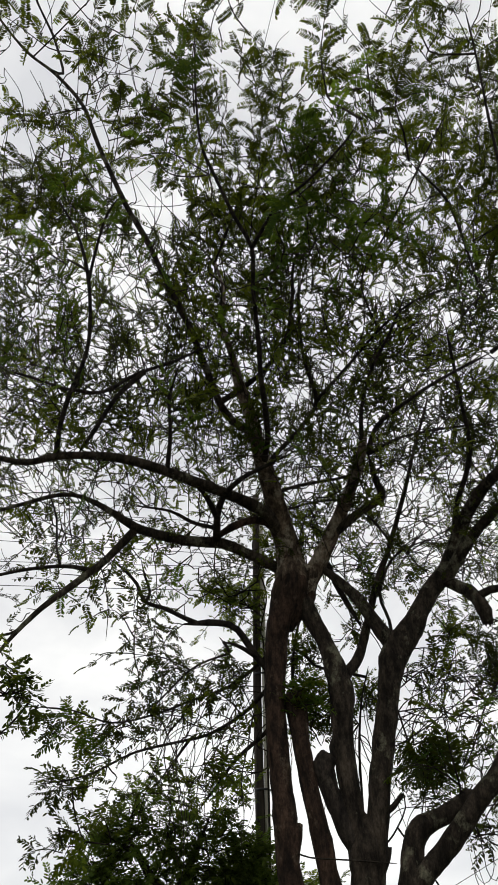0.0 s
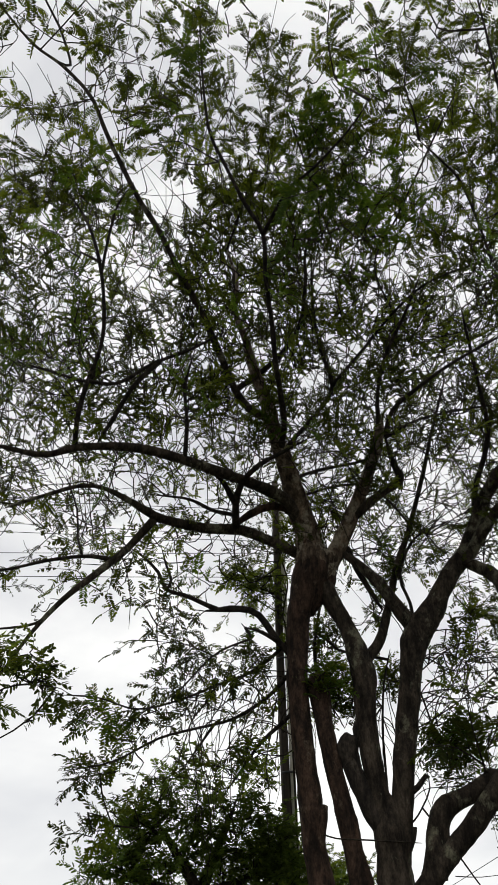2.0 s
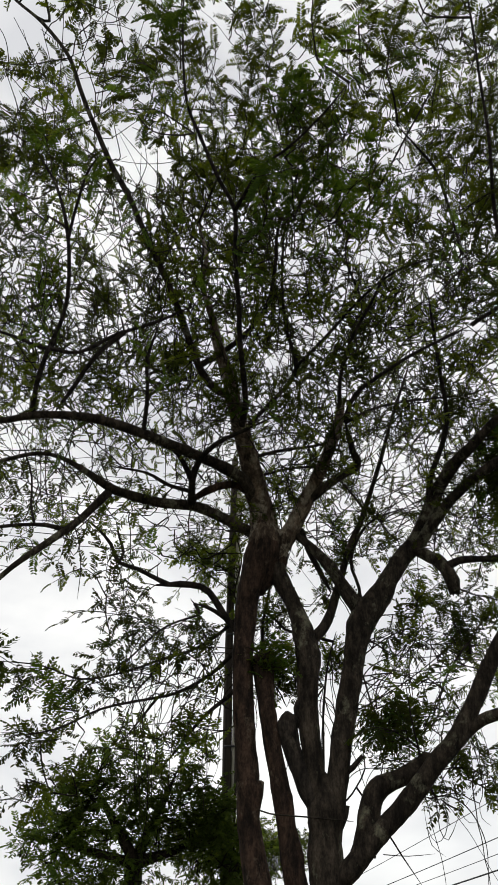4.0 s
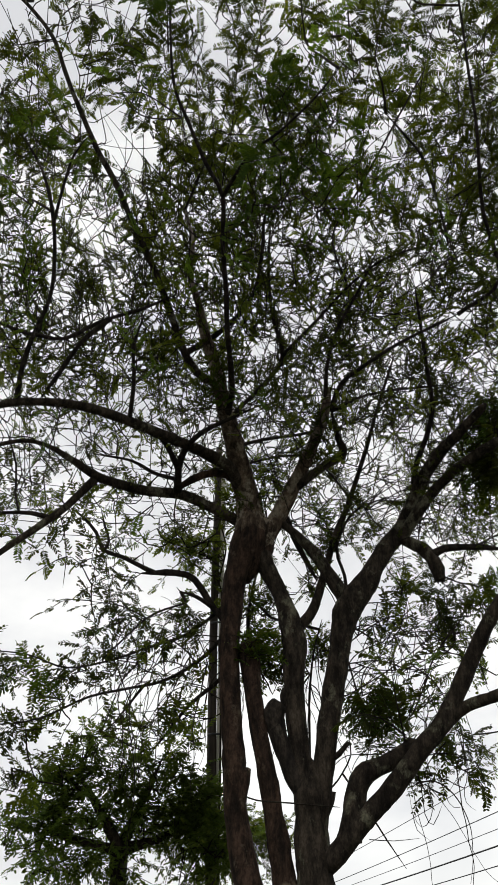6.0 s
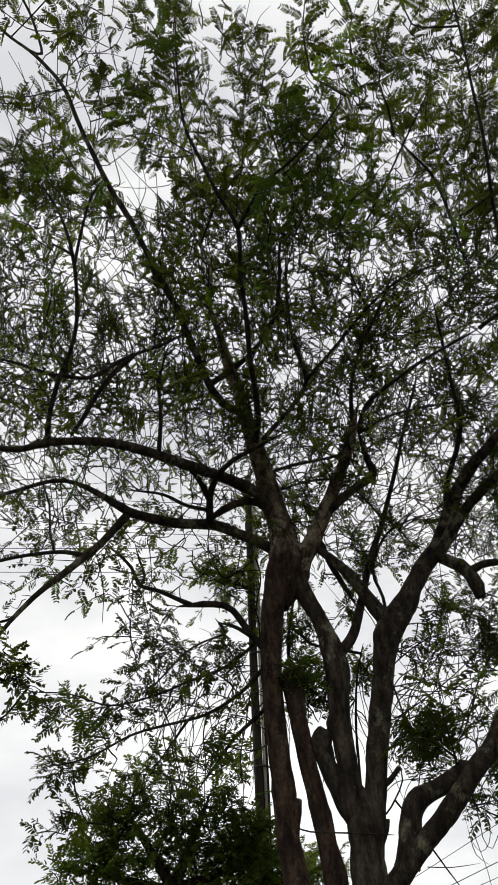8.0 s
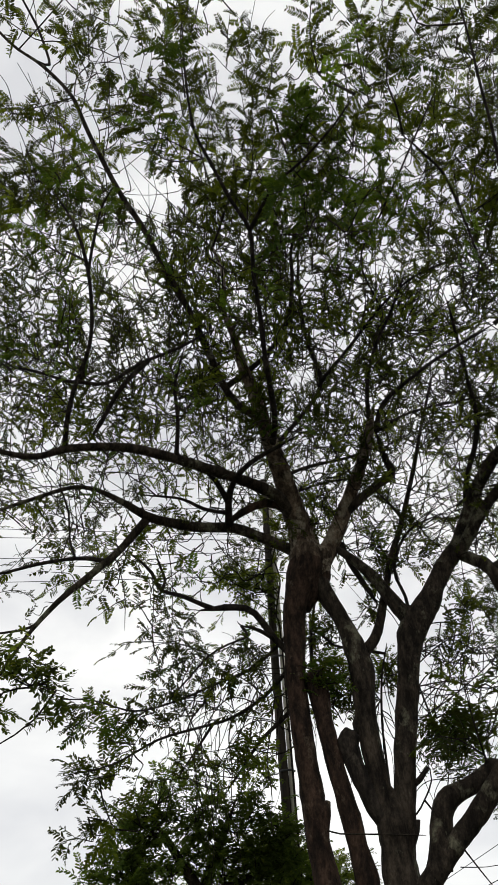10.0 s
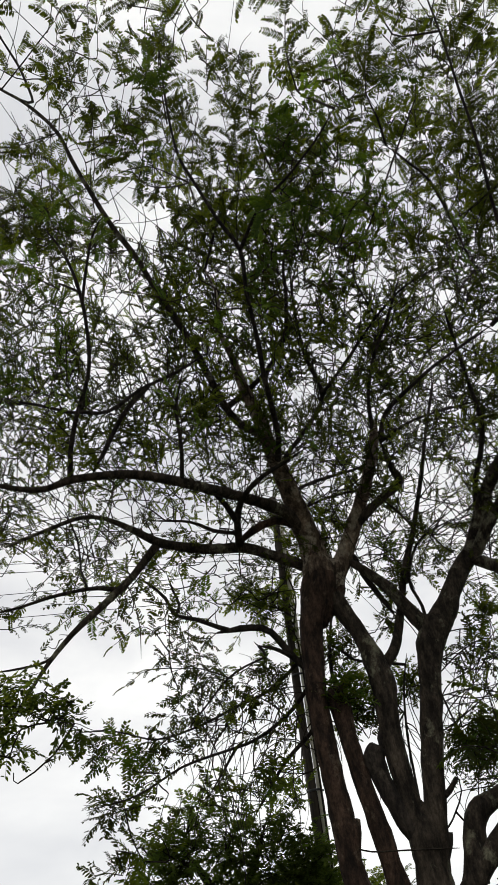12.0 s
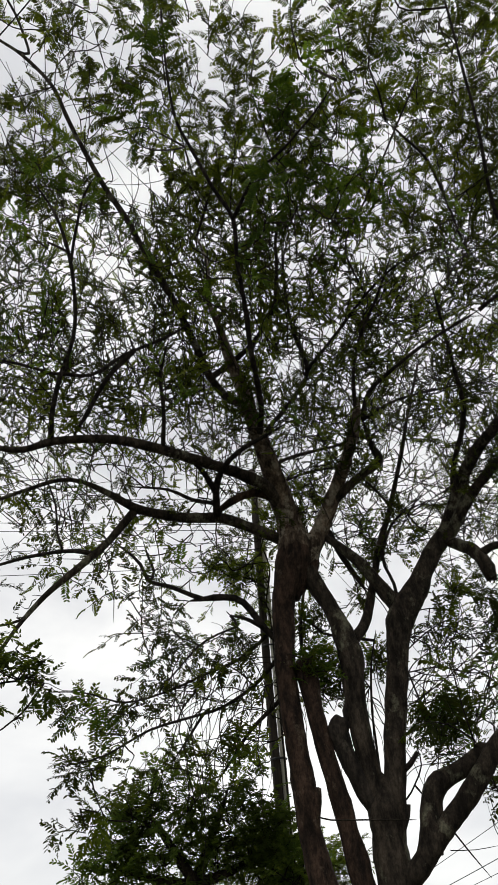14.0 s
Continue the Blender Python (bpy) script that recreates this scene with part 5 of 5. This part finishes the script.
# ---- the neighbouring tree whose low bough hangs into view ----
neighbour = tagged(new("tree"), "slim tree with broader bright green leaflets on a drooping bough", "tree")
neighbour.location = (-2.90, 5.00, 0)
g = Growth(neighbour)
g.limb("trunk", [(0.00, 0.00, -0.20, 0.220), (0.05, 0.00, 1.50, 0.160), (0.20, 0.00, 2.70, 0.120), (0.50, 0.00, 3.40, 0.080)])
g.limb("bough", [(0.35, 0.00, 3.10, 0.050), (0.65, 0.00, 3.82, 0.022), (0.98, 0.00, 3.60, 0.012), (1.28, 0.00, 3.43, 0.005)])
g.limb("twig", [(1.27, 0.00, 3.34, 0.006), (1.38, 0.00, 3.49, 0.005), (1.43, 0.00, 3.54, 0.004), (1.49, 0.00, 3.59, 0.003)], TWIG, sides=6, rough=0)
g.limb("twig", [(1.27, 0.00, 3.34, 0.006), (1.41, 0.00, 3.41, 0.006), (1.49, 0.00, 3.39, 0.005), (1.58, 0.00, 3.34, 0.004), (1.73, 0.00, 3.33, 0.003)], TWIG, sides=6, rough=0)
g.spray((0.90, 0.00, 3.65), 0.19, 9, 0.2, rise=0.0)
g.spray((1.10, 0.00, 3.49), 0.17, 7, 0.2, rise=0.0)
g.spray((0.86, 0.00, 3.37), 0.21, 10, 0.2, rise=0.0)
g.spray((1.04, 0.00, 3.23), 0.14, 4, 0.2, rise=0.0)
g.spray((1.33, 0.00, 3.44), 0.13, 4, 0.2, rise=0.0)
g.spray((1.29, 0.00, 3.18), 0.10, 3, 0.2, rise=0.0)
g.spray((0.72, 0.00, 3.25), 0.23, 9, 0.2, rise=0.0)
g.spray((1.50, 0.00, 3.36), 0.11, 3, 0.2, rise=0.0)
g.spray((1.11, 0.00, 3.07), 0.09, 3, 0.2, rise=0.0)
g.spray((1.25, 0.00, 3.62), 0.11, 4, 0.2, rise=0.0)
g.finish(TWIG, LEAF_NEAR, BROAD, 40, "thin green twigs", "broad bright green leaflets")


# ---- the climber on the pole ----
climber = tagged(new("climbing_plant"), "bright yellow-green leafy climber clinging to the utility pole", "plant")
climber.location = (0.11, 8.86, 0)
g = Growth(climber)
g.limb("vine", [(-0.04, -0.01, 0.05, 0.03), (0.04, -0.02, 2.27, 0.026), (0.04, -0.04, 5.15, 0.02), (-0.00, -0.04, 5.58, 0.02), (0.08, -0.04, 6.03, 0.02), (-0.01, -0.04, 6.43, 0.02)], TWIG, sides=8, rough=0)
g.spray((-0.69, -0.12, 6.19), 0.14, 7, 0.22, rise=-0.1)
g.spray((-0.50, -0.12, 6.24), 0.13, 5, 0.22, rise=-0.1)
g.spray((-0.50, -0.12, 6.02), 0.17, 9, 0.22, rise=-0.1)
g.spray((-0.29, -0.12, 6.05), 0.18, 9, 0.22, rise=-0.1)
g.spray((-0.18, -0.12, 5.90), 0.17, 6, 0.22, rise=-0.1)
g.spray((-0.32, -0.12, 5.82), 0.14, 6, 0.22, rise=-0.1)
g.spray((-0.12, -0.12, 6.13), 0.10, 4, 0.22, rise=-0.1)
g.spray((-0.08, -0.12, 5.63), 0.12, 3, 0.22, rise=-0.1)
g.spray((0.01, -0.12, 5.41), 0.08, 3, 0.22, rise=-0.1)
g.spray((-0.02, -0.12, 6.41), 0.08, 3, 0.22, rise=-0.1)
g.spray((0.08, -0.12, 6.75), 0.08, 3, 0.22, rise=-0.1)
g.spray((-0.03, -0.12, 2.94), 0.16, 4, 0.22, rise=-0.1)
g.spray((0.02, -0.12, 2.63), 0.20, 5, 0.22, rise=-0.1)
g.spray((-0.09, -0.12, 2.53), 0.20, 4, 0.22, rise=-0.1)
g.finish(TWIG, LEAF_NEAR, MEDIUM, 60, "thin twining shoots", "bright yellow-green leaflets")


# ---- utility poles and cables ----
def utility_pole(x, y, height, thick, label, conduit_side=0.0):
    thing = tagged(new("utility_pole"), label, "utility pole", "poles of the overhead line")
    thing.location = (x, y, 0)
    z = np.linspace(-0.3, height, 24)
    v, f = tube(np.c_[0.012 * np.sin(z), 0.01 * np.cos(z * 1.3), z], np.linspace(thick * 0.62, thick * 0.45, 24), 16, 0.02)
    part("pole", mesh_of("pole", v, f, POLE_WOOD), thing, "dark weathered timber pole")
    if conduit_side:
        v, f = tube(np.c_[np.full(20, conduit_side), np.full(20, -thick * 0.2), np.linspace(-0.2, height * 0.97, 20)], np.full(20, 0.03), 10, 0.0)
        part("conduit", mesh_of("conduit", v, f, CONDUIT), thing, "pale grey conduit pipe")
        for zz in np.arange(1.2, height, 1.3):
            v, f = tube([(-thick * 0.5, -thick * 0.35, zz), (0, -thick * 0.66, zz), (conduit_side, -thick * 0.2 - 0.045, zz), (conduit_side + 0.04, 0, zz)], [0.012] * 4, 6)
            part("strap", mesh_of("strap", v, f, CABLE), thing)
    return thing


def cable(a, b, sag, thick, label="black overhead cable sagging between poles"):
    u = np.linspace(0, 1, 40)[:, None]
    a, b = np.array(a, float), np.array(b, float)
    line = a + (b - a) * u - np.array([0, 0, 1.0]) * 4 * sag * u * (1 - u)
    v, f = tube(line, np.full(40, thick / 2), 6)
    return tagged(new("overhead_cable", mesh_of("overhead_cable", v, f, CABLE)), label, "cable", "overhead cables")


utility_pole(0.07, 9.0, 7.67, 0.098, "dark timber utility pole with a pale conduit pipe", 0.075)
utility_pole(-12.75, 9.45, 8.9, 0.2, "timber utility pole at the far end of the cables")
cable((-12.75, 9.37, 8.76), (0.07, 9.0, 7.21), 0.06, 0.009)
cable((-12.75, 9.37, 8.47), (0.07, 9.0, 6.80), 0.06, 0.009)
cable((-12.75, 9.37, 8.19), (0.07, 9.0, 6.72), 0.06, 0.009)
cable((-12.75, 9.37, 7.47), (0.07, 9.0, 6.55), 0.06, 0.009)
cable((-12.75, 9.37, 7.11), (0.07, 9.0, 6.20), 0.06, 0.009)
utility_pole(2.58, 45.0, 4.75, 0.3, "far timber utility pole")
utility_pole(9.01, 20.0, 7.10, 0.26, "near timber utility pole carrying the street cables")
cable((2.58, 45.0, 4.45), (7.82, 20.0, 6.04), 0.1, 0.020)
cable((2.58, 45.0, 4.05), (7.60, 20.0, 4.98), 0.1, 0.024)
cable((2.58, 45.0, 3.65), (7.43, 20.0, 4.18), 0.1, 0.040)
cable((2.58, 45.0, 3.25), (7.34, 20.0, 3.74), 0.1, 0.026)
cable((2.58, 45.0, 3.85), (7.51, 20.0, 4.57), 0.1, 0.018)
